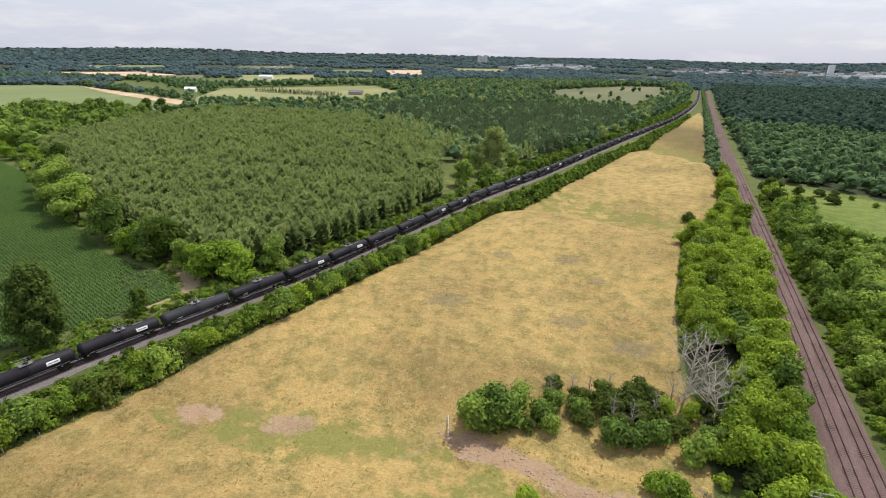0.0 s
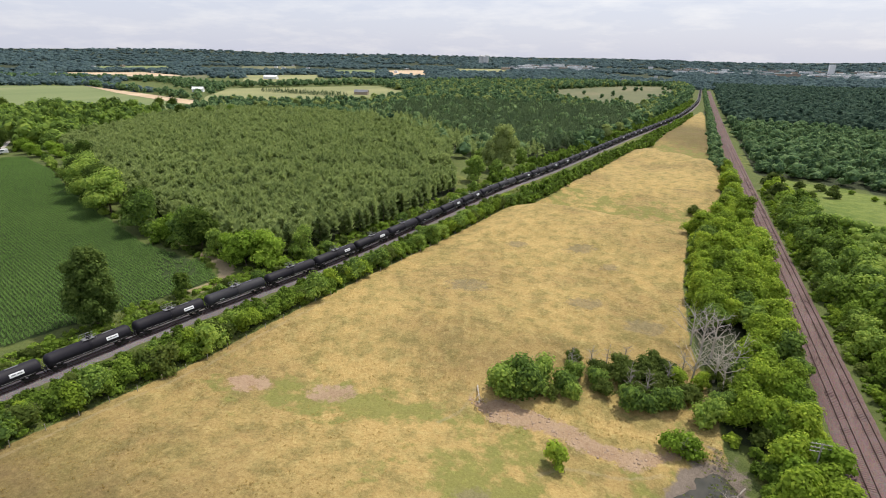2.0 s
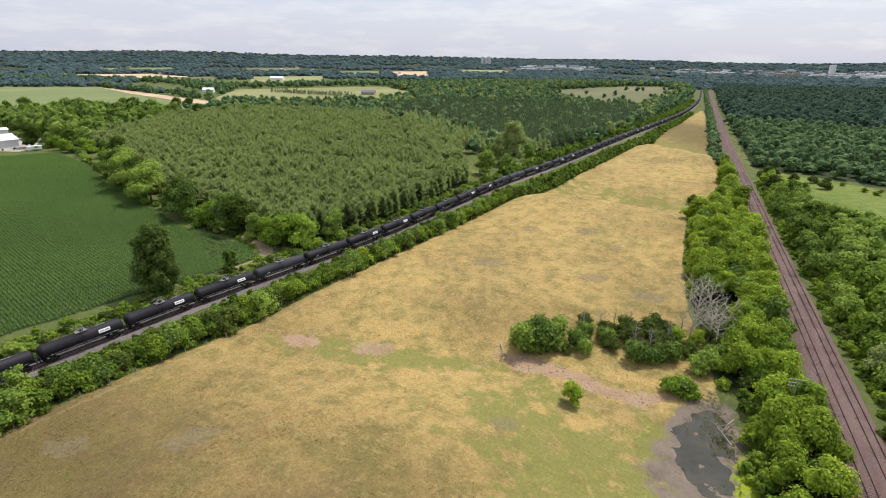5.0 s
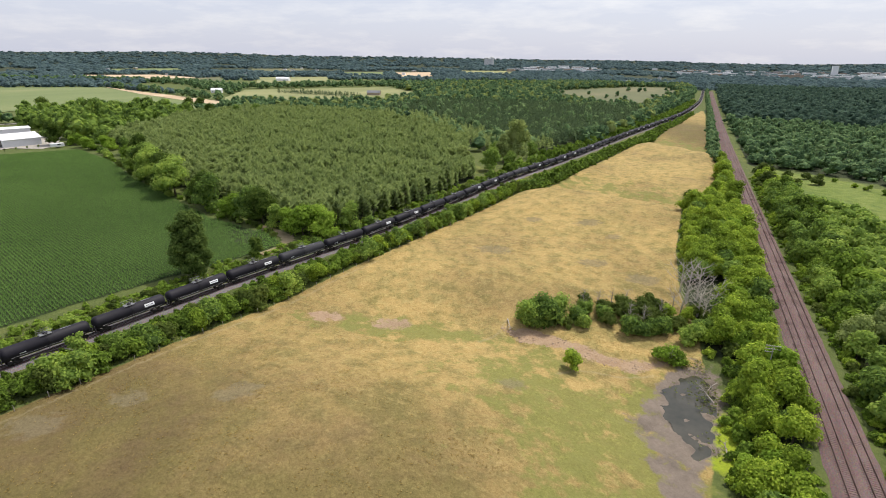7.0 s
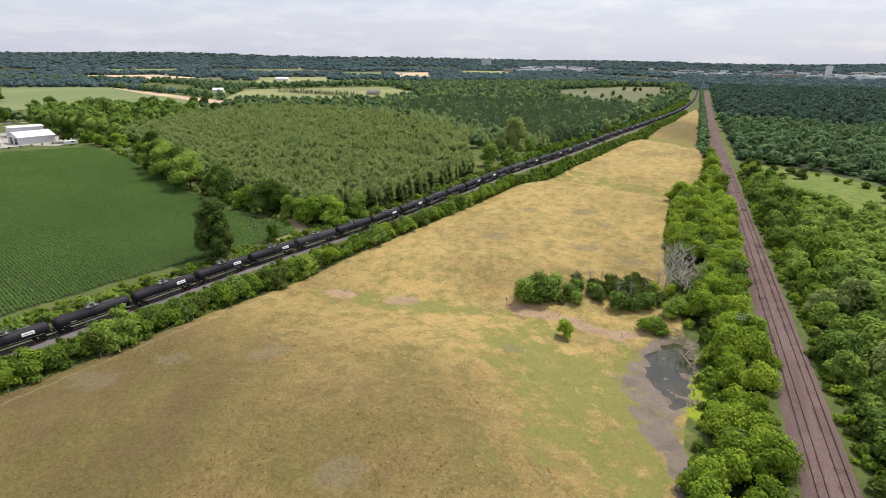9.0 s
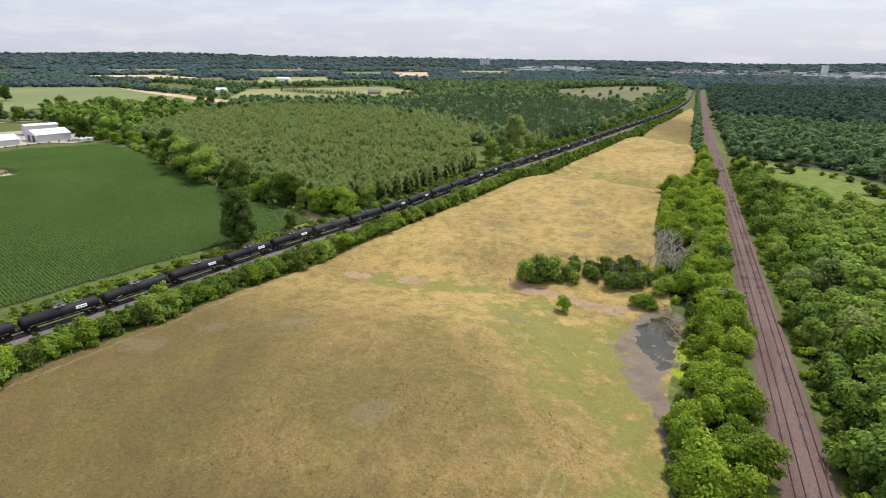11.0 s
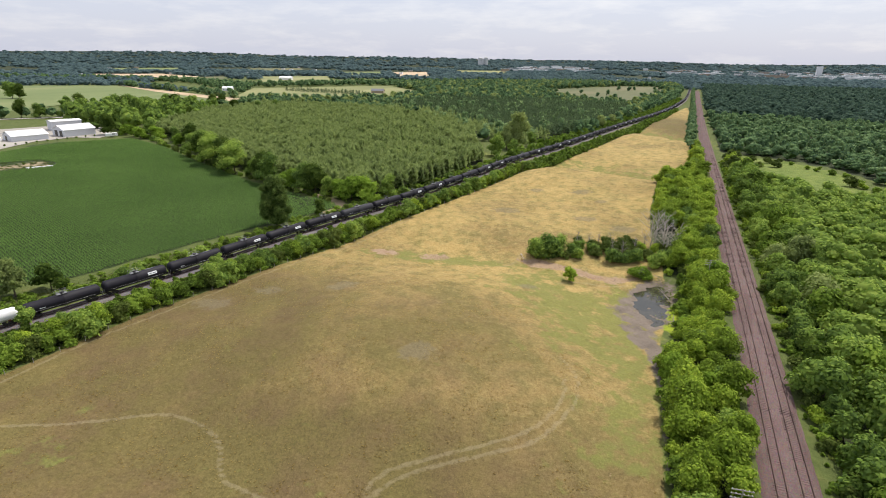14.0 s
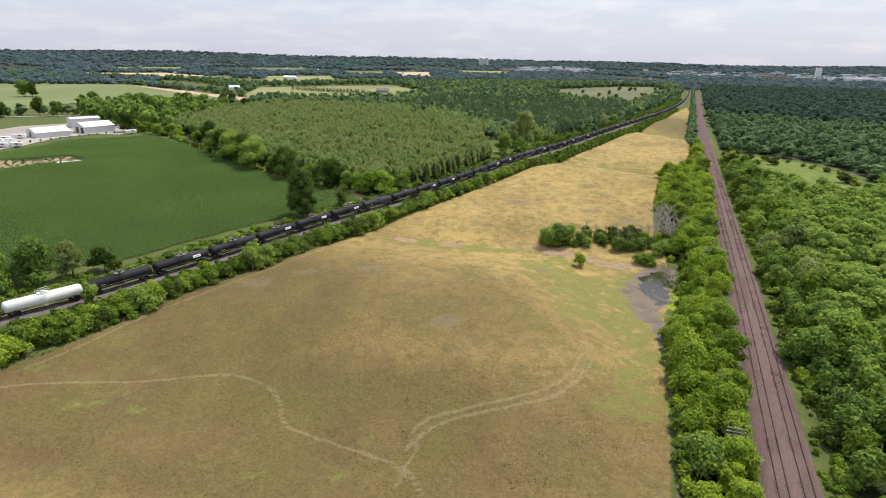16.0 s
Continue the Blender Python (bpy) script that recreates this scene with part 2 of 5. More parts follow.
    vivid = ramp(t, fine, (0.3, (0.19, 0.25, 0.015)), (0.7, (0.34, 0.40, 0.03)))
    c = mix(t, ragged(t, "vivid", 0.4, 0.4), c, vivid)
    scrub = ramp(t, fine, (0.35, (0.125, 0.105, 0.058)), (0.65, (0.27, 0.22, 0.13)))
    c = mix(t, sums(t, "MULTIPLY", ragged(t, "scrub", 0.5, 0.8), 0.6), c, scrub)
    dirt = mix(t, 0.5, ramp(t, med, (0.36, (0.25, 0.15, 0.095)), (0.64, (0.46, 0.32, 0.21))), ramp(t, fine, (0.36, (0.24, 0.15, 0.10)), (0.64, (0.52, 0.38, 0.26))))
    c = mix(t, sums(t, "MULTIPLY", ragged(t, "dirt", 0.45, 0.85), 0.85), c, dirt)
    path = ramp(t, grain, (0.3, (0.27, 0.22, 0.125)), (0.7, (0.44, 0.37, 0.23)))
    c = mix(t, sums(t, "MULTIPLY", ragged(t, "trail", 0.8, 0.5), 0.32), c, path)
    mud = mix(t, 0.5, ramp(t, med, (0.35, (0.11, 0.088, 0.069)), (0.65, (0.27, 0.215, 0.168))), ramp(t, fine, (0.3, (0.13, 0.104, 0.084)), (0.7, (0.30, 0.245, 0.195))))
    c = mix(t, ragged(t, "mud", 0.25, 0.9), c, mud)
    soil = ramp(t, fine, (0.3, (0.030, 0.052, 0.014)), (0.7, (0.06, 0.085, 0.026)))
    c = mix(t, ragged(t, "crop", 0.3, 0.2), c, soil)
    pale = ramp(t, fine, (0.3, (0.26, 0.20, 0.11)), (0.7, (0.42, 0.34, 0.21)))
    c = mix(t, ragged(t, "bare", 0.25, 0.4), c, pale)
    meadow = mix(t, 0.5, ramp(t, med, (0.36, (0.065, 0.105, 0.02)), (0.52, (0.145, 0.19, 0.035)), (0.68, (0.25, 0.26, 0.07))),
                 ramp(t, big, (0.35, (0.115, 0.17, 0.025)), (0.65, (0.21, 0.25, 0.06))))
    c = mix(t, ragged(t, "meadow", 0.15, 0.3), c, meadow)
    # much darker green-brown ground wherever the wooded weight is set
    wood_floor = ramp(t, fine, (0.3, (0.020, 0.030, 0.012)), (0.7, (0.055, 0.066, 0.026)))
    c = mix(t, ragged(t, "wooded", 0.1, 0.3), c, wood_floor)
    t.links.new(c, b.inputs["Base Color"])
    bumped(t, b, sums(t, "ADD", sums(t, "MULTIPLY", med, 1.4), fine), 0.9, 0.35)
    return m


LAND = land_material()


def field_material(name, a, b_, c_, rows=0.0):
    m, t, b = blank(name, 0.95)
    c = ramp(t, noise_tex(t, 0.012, 6, 0.6, squash=((1, 0.35, 1), (0, 0, 0.6))), (0.32, a), (0.52, b_), (0.70, c_))
    c = mix(t, 0.35, c, ramp(t, noise_tex(t, 0.3, 6, 0.7), (0.3, a), (0.7, c_)))
    t.links.new(c, b.inputs["Base Color"])
    return m


FIELD_GREEN = field_material("field_green", (0.125, 0.170, 0.062), (0.170, 0.215, 0.080), (0.255, 0.260, 0.115))
FIELD_BARE = field_material("field_bare", (0.42, 0.30, 0.18), (0.55, 0.41, 0.26), (0.68, 0.54, 0.38))
FIELD_OLIVE = field_material("field_olive", (0.09, 0.112, 0.05), (0.135, 0.148, 0.068), (0.23, 0.195, 0.11))
FIELD_LIGHT = field_material("field_light", (0.16, 0.18, 0.07), (0.24, 0.25, 0.105), (0.34, 0.32, 0.15))
YARD = field_material("yard_gravel", (0.30, 0.275, 0.235), (0.40, 0.365, 0.315), (0.50, 0.46, 0.40))
ROAD_GREY = field_material("road_surface", (0.36, 0.33, 0.29), (0.44, 0.40, 0.35), (0.52, 0.48, 0.43))


def water_material():
    m, t, b = blank("pond_water", 0.08)
    b.inputs["Specular IOR Level"].default_value = 0.5
    c = ramp(t, noise_tex(t, 0.12, 5, 0.6), (0.35, (0.026, 0.028, 0.018)), (0.65, (0.075, 0.068, 0.048)))
    t.links.new(c, b.inputs["Base Color"])
    bumped(t, b, noise_tex(t, 2.5, 3, 0.5), 0.08, 0.03)
    return m


WATER = water_material()


# ---- plan of the land ----
def smooth(a, b, v):
    k = np.clip((v - a) / (b - a), 0, 1)
    return k * k * (3 - 2 * k)


def glide(points, step=2.0):
    """Points every step metres along a soft curve through the given ones."""
    p = np.array(points, float)
    p = np.vstack((2 * p[0] - p[1], p, 2 * p[-1] - p[-2]))
    out = []
    for i in range(1, len(p) - 2):
        n = max(2, int(np.linalg.norm(p[i + 1] - p[i]) / step))
        u = (np.arange(n) / n)[:, None]
        out.append(0.5 * (2 * p[i] + (p[i + 1] - p[i - 1]) * u + (2 * p[i - 1] - 5 * p[i] + 4 * p[i + 1] - p[i + 2]) * u ** 2
                          + (3 * p[i] - p[i - 1] - 3 * p[i + 1] + p[i + 2]) * u ** 3))
    return np.vstack(out + [p[-2:-1]])


LINE_L = glide([(-198, -205), (-163, -130), (-129.8, -46), (-118.3, 0), (-108.9, 60), (-99.0, 110), (-92.6, 160), (-85.3, 230), (-72.7, 305), (-55, 440), (-26.3, 645), (-13.5, 840), (-11, 1000), (-14, 1300)])
LINE_R = glide([(40.6, -205), (38.3, -110), (35.6, -22), (33.15, 64), (24.7, 300), (17.0, 550), (5.5, 1060), (1, 1300)])


def x_left(y):
    return np.interp(y, LINE_L[:, 1], LINE_L[:, 0])


def x_right(y):
    return np.interp(y, LINE_R[:, 1], LINE_R[:, 0])


PASTURE_LEFT = np.array([(-180, -205), (-107.5, -58), (-107, -40), (-104, -16), (-98.5, 8), (-94, 40), (-91, 70), (-85.5, 98), (-80, 138), (-72, 190), (-62, 245), (-47, 350), (-33, 430), (-13, 676), (-4, 760)])
PASTURE_RIGHT = np.array([(24, -205), (21, -60), (17.5, -18), (13, 21), (14, 60), (10, 90), (4, 114), (1, 144), (0, 186), (7, 235), (12, 275), (13.5, 326), (7, 392), (3, 560), (1, 690), (-3, 760)])


def bell(x, y, cx, cy, sx, sy, a=0.0):
    c, s = math.cos(radians(a)), math.sin(radians(a))
    u, v = ((x - cx) * c + (y - cy) * s) / sx, (-(x - cx) * s + (y - cy) * c) / sy
    return np.exp(-0.5 * (u * u + v * v))


def crest_first(x):
    return np.interp(x, (-85, -42, -5, 10), (203, 201, 190, 183))


def crest_second(x):
    return np.interp(x, (-45, -15, 11), (394, 372, 349))


def crest(s, up, down, before, drop, after):
    """A swell that climbs slowly, breaks off behind its crest and comes back from a hollow."""
    front = up * np.exp(-np.square(np.minimum(s, 0) / before))
    return front - (up + down) * smooth(-1, drop, s) + down * smooth(drop, drop + after, s)


def height(x, y):
    """The lie of the land."""
    x, y = np.asarray(x, float), np.asarray(y, float)
    z = -5.0 * bell(x, y, 8, 52, 22, 32) - 4.0 * bell(x, y, -55, 68, 30, 14, 15) + 4.2 * bell(x, y, -42, 8, 26, 24)
    z = z - 4.0 * bell(x, y, -45, -42, 45, 16) + 2.0 * bell(x, y, -12, 500, 24, 30)
    between = smooth(9, 36, x - x_left(y)) * smooth(4, 18, x_right(y) - x)
    z = z + between * (crest(y - crest_first(x), 5.4, 4.6, 38, 24, 60) + crest(y - crest_second(x), 4.8, 4.2, 40, 26, 70))
    z = z + 4.0 / (1 + np.exp(np.clip((x + 200) / 30, -50, 50)))
    z = z - 1.3 * smooth(0, 14, x - x_right(y)) - 1.0 * smooth(22, 9, x_right(y) - x) * smooth(4, 9, x_right(y) - x)
    dl, dr = np.abs(x - x_left(y)), np.abs(x - x_right(y))
    wl, wr_ = smooth(11, 4.5, dl) * (y < 1250), smooth(11, 6.0, dr) * (y < 1290)
    z = z * (1 - wl) - 0.1 * wl
    z = z * (1 - wr_) - 0.75 * wr_
    r = np.hypot(x, y + 50)
    far = np.clip((r - 2900) / 1900, 0, 2)
    z = z + 37 * far ** 1.25 + 7 * far * (np.sin(x * 0.0021 + 1.3) * np.cos(y * 0.0017 + x * 0.0009))
    return z


def inside(x, y, poly):
    x, y = np.asarray(x, float), np.asarray(y, float)
    hit = np.zeros(x.shape, bool)
    p = np.array(poly, float)
    for (x0, y0), (x1, y1) in zip(p, np.roll(p, -1, 0)):
        if y0 != y1:
            hit ^= ((y0 > y) != (y1 > y)) & (x < (x1 - x0) * (y - y0) / (y1 - y0) + x0)
    return hit


def from_line(x, y, line):
    """Distance to a chain of points."""
    best = np.full(np.shape(x), 1e9)
    p = np.array(line, float)
    for a, b in zip(p[:-1], p[1:]):
        d = b - a
        u = np.clip(((x - a[0]) * d[0] + (y - a[1]) * d[1]) / (d @ d), 0, 1)
        best = np.minimum(best, np.hypot(x - a[0] - u * d[0], y - a[1] - u * d[1]))
    return best


def region(x, y, poly, soft):
    """1 inside the outline, 0 outside, soft metres to pass from one to the other."""
    d = from_line(x, y, list(poly) + [poly[0]])
    d = np.where(inside(x, y, poly), d, -d)
    return smooth(-soft, soft, d)


CORN = [(-163, 102), (-211, 118), (-250, 132), (-294, 152), (-345, 167), (-366, 130), (-352, 60), (-320, -70), (-190, -75), (-158, -32), (-140, -6), (-134.5, 30), (-129, 55), (-122, 80), (-120, 92), (-131, 99)]
CORN_GAP = [(-303, 44), (-290, 80), (-297, 87), (-315, 88), (-330, 52), (-322, 44)]
CORN_THIN = [(-152, 98), (-141, 101), (-127, 92), (-131, 84), (-143, 90)]
POND = [(-1.4, 53), (1.2, 62), (3.0, 70), (6, 77), (11, 82), (14.5, 70), (15, 50), (14, 38), (11, 32), (8.5, 35), (4.5, 40), (1.5, 45)]
WATER_EDGE = [(4.0, 61), (3.6, 67), (6, 74.5), (10.5, 79), (14.5, 75), (15.6, 67), (13.6, 61), (13.8, 54), (12.6, 48), (10.4, 47), (9.2, 51), (6.8, 55)]
MUD_STRIP = [(13, 37), (15.5, 25), (17, 10), (18.8, -10), (21, -30), (23, -60), (21, -60), (19.2, -28), (17, -8), (14.8, 12), (11, 27), (6, 35), (2, 46)]
LUSH = [(-11, 18), (-22, 34), (-40, 52), (-33, 66), (-20, 70), (-12, 63), (-1, 70), (6, 82), (14, 80), (16, 30), (18, 0), (18.5, -12), (10, -20), (3, -18), (5, -8), (2, 12)]
MEADOW = [(42, 332), (46, 342), (70, 331), (88, 312), (102, 275), (100, 235), (86, 216), (76, 214), (63, 222), (53, 250), (46, 285)]
PINES = [(-117, 110), (-131, 109), (-170, 118), (-206, 128), (-250, 143), (-300, 169), (-356, 196), (-420, 312), (-428, 392), (-334, 424), (-250, 400), (-170, 352), (-140, 302), (-126, 262), (-112, 240), (-104, 226), (-105, 190), (-107, 150), (-112, 128)]
SPRUCES = [(-300, 415), (-240, 400), (-196, 362), (-118, 300), (-98, 312), (-84, 372), (-66, 520), (-70, 660), (-158, 655), (-302, 570)]
RIGHT_WOOD = [(44, -72), (66, -72), (100, 60), (175, 330), (330, 900), (460, 1480), (10, 1480), (15.5, 1000), (24.5, 600), (31.5, 352), (72, 337), (94, 316), (110, 278), (107, 232), (92, 210), (76, 207), (61, 214), (50, 240), (42, 262), (42, 150), (44, 60)]
FIELD_FAR = [(-1180, 400), (-960, 600), (-720, 535), (-545, 478), (-470, 400), (-540, 345), (-640, 300), (-600, 205), (-900, 110)]
FIELD_STRIP = [(-960, 603), (-545, 481), (-480, 430), (-560, 455), (-760, 520)]
FIELD_PALE = [(-1560, 892), (-1440, 1090), (-1200, 1010), (-1060, 850), (-1100, 790), (-1317, 800)]
FIELD_MID = [(-720, 690), (-575, 923), (-400, 760), (-372, 590), (-440, 480), (-520, 452), (-610, 540)]
FIELD_SLOPE = [(-275, 990), (-170, 1330), (-96, 1390), (-46, 1145), (-78, 735), (-140, 745), (-205, 830)]
PATCHES = ((-77.7, 59.5, 4.6, 3.4, 25), (-61, 65.5, 5.4, 3.6, 35))
BANK = [(-36, 76), (-29, 70.5), (-19, 72), (-12, 70.5), (-2, 70), (4, 76), (6, 80), (0, 76.5), (-8, 74), (-15, 76.5), (-22, 77.5), (-29, 78)]
SCRUBS = ((-32.4, -3.7, 3.4), (-67, 18.5, 3.2), (-92, -1.6, 4), (-54.5, 121.5, 5), (-31, 161.6, 4.2), (-52, 158, 3), (-20, 150, 2.5), (-66, 21, 2.5), (-84, 10, 3), (-22, 124, 4), (-6, 118, 4), (-24, 50, 2.5))
# Cloud shade put into grass colour (rows 1-4, last); others are thin spots
THIN_SHADED = ((-84, -12, 32, 34, 1.35), (-60, -48, 75, 24, 1.35), (-38, 0, 38, 26, 0.88), (-25, -25, 26, 14, 1.0), (-6, 112, 9, 12, 0.5), (-30, 95, 20, 7, 0.4), (-5, 200, 8, 12, 0.6), (-2, 500, 30, 80, 1.3))
TRAILS = [glide(p, 1.0) for p in (
    [(-107, -66), (-94.5, -55), (-82, -46.3), (-69, -36.5), (-58.5, -36), (-52.8, -38.3), (-47.5, -43), (-41, -44), (-24, -44), (-17, -47.5), (-12, -56)],
    [(-21, -48), (-22.2, -39), (-22, -34), (-17.5, -29), (-10.6, -23.4), (-3, -16), (0.4, -4), (-1, 6.6), (-6, 13)],
    [(-23.5, -40), (-24, -33), (-18.5, -27.5), (-12, -22), (-4.8, -14.5), (-1.8, -4), (-3, 5)],
    [(-17, 60.5), (-13, 65), (-4, 67.5), (3, 72)],
    [(-35.5, 80), (-35, 73), (-37.5, 66)],
    [(-105, -57), (-104, -30), (-98, -3), (-92, 36), (-88, 74), (-83, 96)])]


# ---- mesh helpers ----
def sheet(name, verts, faces, material, parent=None, label=""):
    """One mesh object from arrays; all faces have the same number of corners."""
    me = bpy.data.meshes.new(name)
    verts, faces = np.asarray(verts, np.float32), np.asarray(faces, np.int32)
    me.vertices.add(len(verts))
    me.vertices.foreach_set("co", verts.ravel())
    n = faces.shape[1]
    me.loops.add(faces.size)
    me.loops.foreach_set("vertex_index", faces.ravel())
    me.polygons.add(len(faces))
    me.polygons.foreach_set("loop_start", np.arange(0, faces.size, n, dtype=np.int32))
    me.materials.append(material)
    me.update(calc_edges=True)
    ob = new(name, me)
    if parent:
        ob.parent = parent
    return tagged(ob, label)


def part(name, bm, material, parent=None, label="", soft=False):
    me = bpy.data.meshes.new(name)
    if soft:
        for f in bm.faces:
            f.smooth = True
    bm.to_mesh(me)
    bm.free()
    me.materials.append(material)
    ob = new(name, me)
    if parent:
        ob.parent = parent
    return tagged(ob, label)


def holder(name, label, category, group="", m=None, kind=""):
    ob = new(name)
    ob.empty_display_size = 0.5
    if m is not None:
        ob.matrix_basis = m
    return tagged(ob, label, category, group, kind)


def box(bm, centre, size, bevel=0.0, turn=None):
    m = Matrix.Translation(centre) @ (turn or Matrix.Identity(4)) @ Matrix.Diagonal((*size, 1))
    made = bmesh.ops.create_cube(bm, size=1, matrix=m)["verts"]
    if bevel:
        edges = {e for v in made for e in v.link_edges}
        bmesh.ops.bevel(bm, geom=list(edges), offset=bevel, segments=1, affect="EDGES")
    return bm


def rod(bm, a, b, r0, r1=None, seg=6):
    a, b = Vector(a), Vector(b)
    d = b - a
    m = Matrix.Translation((a + b) / 2) @ d.to_track_quat("Z", "Y").to_matrix().to_4x4()
    bmesh.ops.create_cone(bm, cap_ends=True, segments=seg, radius1=r0, radius2=r0 if r1 is None else r1, depth=d.length, matrix=m)
    return bm


def lathe(bm, profile, seg=20, axis="X"):
    """A body of rings (place along the axis, radius)."""
    rings = []
    for x, r in profile:
        rings.append([bm.verts.new((x, r * math.cos(2 * math.pi * k / seg), r * math.sin(2 * math.pi * k / seg))) for k in range(seg)])
    for a, b in zip(rings[:-1], rings[1:]):
        for k in range(seg):
            bm.faces.new((a[k], a[(k + 1) % seg], b[(k + 1) % seg], b[k]))
    bm.faces.new(rings[0][::-1])
    bm.faces.new(rings[-1])
    bmesh.ops.recalc_face_normals(bm, faces=bm.faces)
    return bm


RNG = np.random.default_rng(7)


# ---- foliage shapes ----
def leaf_cloud(rng, blobs, count, size, droop=0.25, flat=1.0):
    """Leaf sprays, two triangles folded along a rib, scattered over the skins of a few round masses.
    blobs: rows of x, y, z, radius across, radius up."""
    blobs = np.asarray(blobs, float)
    w = blobs[:, 3] ** 2
    pick = rng.choice(len(blobs), count, p=w / w.sum())
    b = blobs[pick]
    n = rng.normal(size=(count, 3))
    n[:, 2] = np.abs(n[:, 2]) * 1.0 - 0.55 * rng.random(count)
    n /= np.linalg.norm(n, axis=1)[:, None]
    r = 0.72 + 0.46 * rng.random(count) ** 1.3
    c = b[:, :3] + n * np.stack((b[:, 3], b[:, 3], b[:, 4]), 1) * r[:, None]
    nn = n + rng.normal(size=(count, 3)) * 0.27
    nn[:, 2] += 0.35
    nn /= np.linalg.norm(nn, axis=1)[:, None]
    t = np.cross(nn, rng.normal(size=(count, 3)))
    t /= np.linalg.norm(t, axis=1)[:, None]
    s = np.cross(nn, t)
    k = size * (0.6 + 0.8 * rng.random(count))[:, None]
    tip, tail = c + t * k * 0.75 - nn * k * droop, c - t * k * 0.6
    a, d = c + s * k * 0.42 * flat - nn * k * 0.14, c - s * k * 0.42 * flat - nn * k * 0.14
    v = np.stack((tail, a, tip, d), 1).reshape(-1, 3)
    i = np.arange(count)[:, None] * 4
    f = np.concatenate((i + [0, 1, 2], i + [0, 2, 3]), 0)
    return v, f


def lump(rng, blobs, shrink=0.66, detail=1):
    """Dim inner masses, so that one cannot look straight through a crown."""
    bm = bmesh.new()
    for x, y, z, r, u in blobs:
        bmesh.ops.create_icosphere(bm, subdivisions=detail, radius=1, matrix=Matrix.Translation((x, y, z)) @ Matrix.Diagonal((r * shrink, r * shrink, u * shrink, 1)))
    for v in bm.verts:
        v.co += Vector(rng.normal(size=3)) * 0.12
    bm.verts.index_update()
    vs = np.array([v.co[:] for v in bm.verts])
    fs = np.array([[v.index for v in f.verts] for f in bm.faces])
    bm.free()
    return vs, fs


def crown_blobs(rng, radius, low, top, count):
    """Round masses that fill a crown between two heights."""
    rows = []
    for k in range(count):
        a, q = rng.random() * 6.283, math.sqrt(rng.random())
        u = (k + rng.random()) / count
        z = low + (top - low) * (0.10 + 0.76 * u)
        taper = 1.0 - 0.5 * u ** 2
        d = radius * 0.74 * q * taper
        r = radius * (0.26 + 0.24 * rng.random())
        rows.append((d * math.cos(a), d * math.sin(a), z, r, r * 0.85))
    rows.append((0, 0, low + (top - low) * 0.48, radius * 0.62, (top - low) * 0.42))
    return rows


def joined(*pairs):
    vs, fs, base = [], [], 0
    for v, f in pairs:
        vs.append(v)
        fs.append(np.asarray(f) + base)
        base += len(v)
    return np.vstack(vs), np.vstack(fs)


def broadleaf(rng, radius, tall, leaves, size, clear=0.18, masses=9):
    blobs = crown_blobs(rng, radius, tall * clear, tall, masses)
    return joined(lump(rng, blobs), leaf_cloud(rng, blobs, leaves, size))


def branched(rng, tall, r, limbs, spread, parent_bm=None, lean=0.0, sub=3, start=0.3):
    """A tapered trunk with limbs and, on them, boughs."""
    bm = parent_bm or bmesh.new()
    top = Vector((lean * tall, 0, tall))
    mid_p = Vector((lean * tall * 0.35 + rng.normal() * 0.1, rng.normal() * 0.1, tall * 0.5))
    rod(bm, (0, 0, -0.4), mid_p, r, r * 0.68, 7)
    rod(bm, mid_p, top, r * 0.68, r * 0.12, 6)
    for k in range(limbs):
        u = start + (0.95 - start) * (k + rng.random()) / limbs
        base = mid_p * (u / 0.5) if u < 0.5 else mid_p.lerp(top, (u - 0.5) / 0.5)
        a = k * 2.4 + rng.random()
        length = spread * (1.15 - 0.65 * u) * (0.7 + 0.6 * rng.random())
        out = Vector((math.cos(a), math.sin(a), 0.45 + 0.7 * rng.random())).normalized()
        knee = base + out * length * 0.5
        end = knee + (out + Vector((0, 0, 0.35 * rng.random())) + Vector(rng.normal(size=3)) * 0.22).normalized() * length * 0.55
        rod(bm, base, knee, r * 0.42 * (1.1 - u * 0.6), r * 0.24, 5)
        rod(bm, knee, end, r * 0.24, r * 0.05, 4)
        for j in range(sub):
            p = base.lerp(knee, 0.5 + 0.5 * rng.random()) if j % 2 else knee.lerp(end, rng.random() * 0.8)
            q = p + (out + Vector(rng.normal(size=3)) * 0.7).normalized() * length * (0.22 + 0.25 * rng.random())
            rod(bm, p, q, r * 0.12, r * 0.03, 4)
    return bm


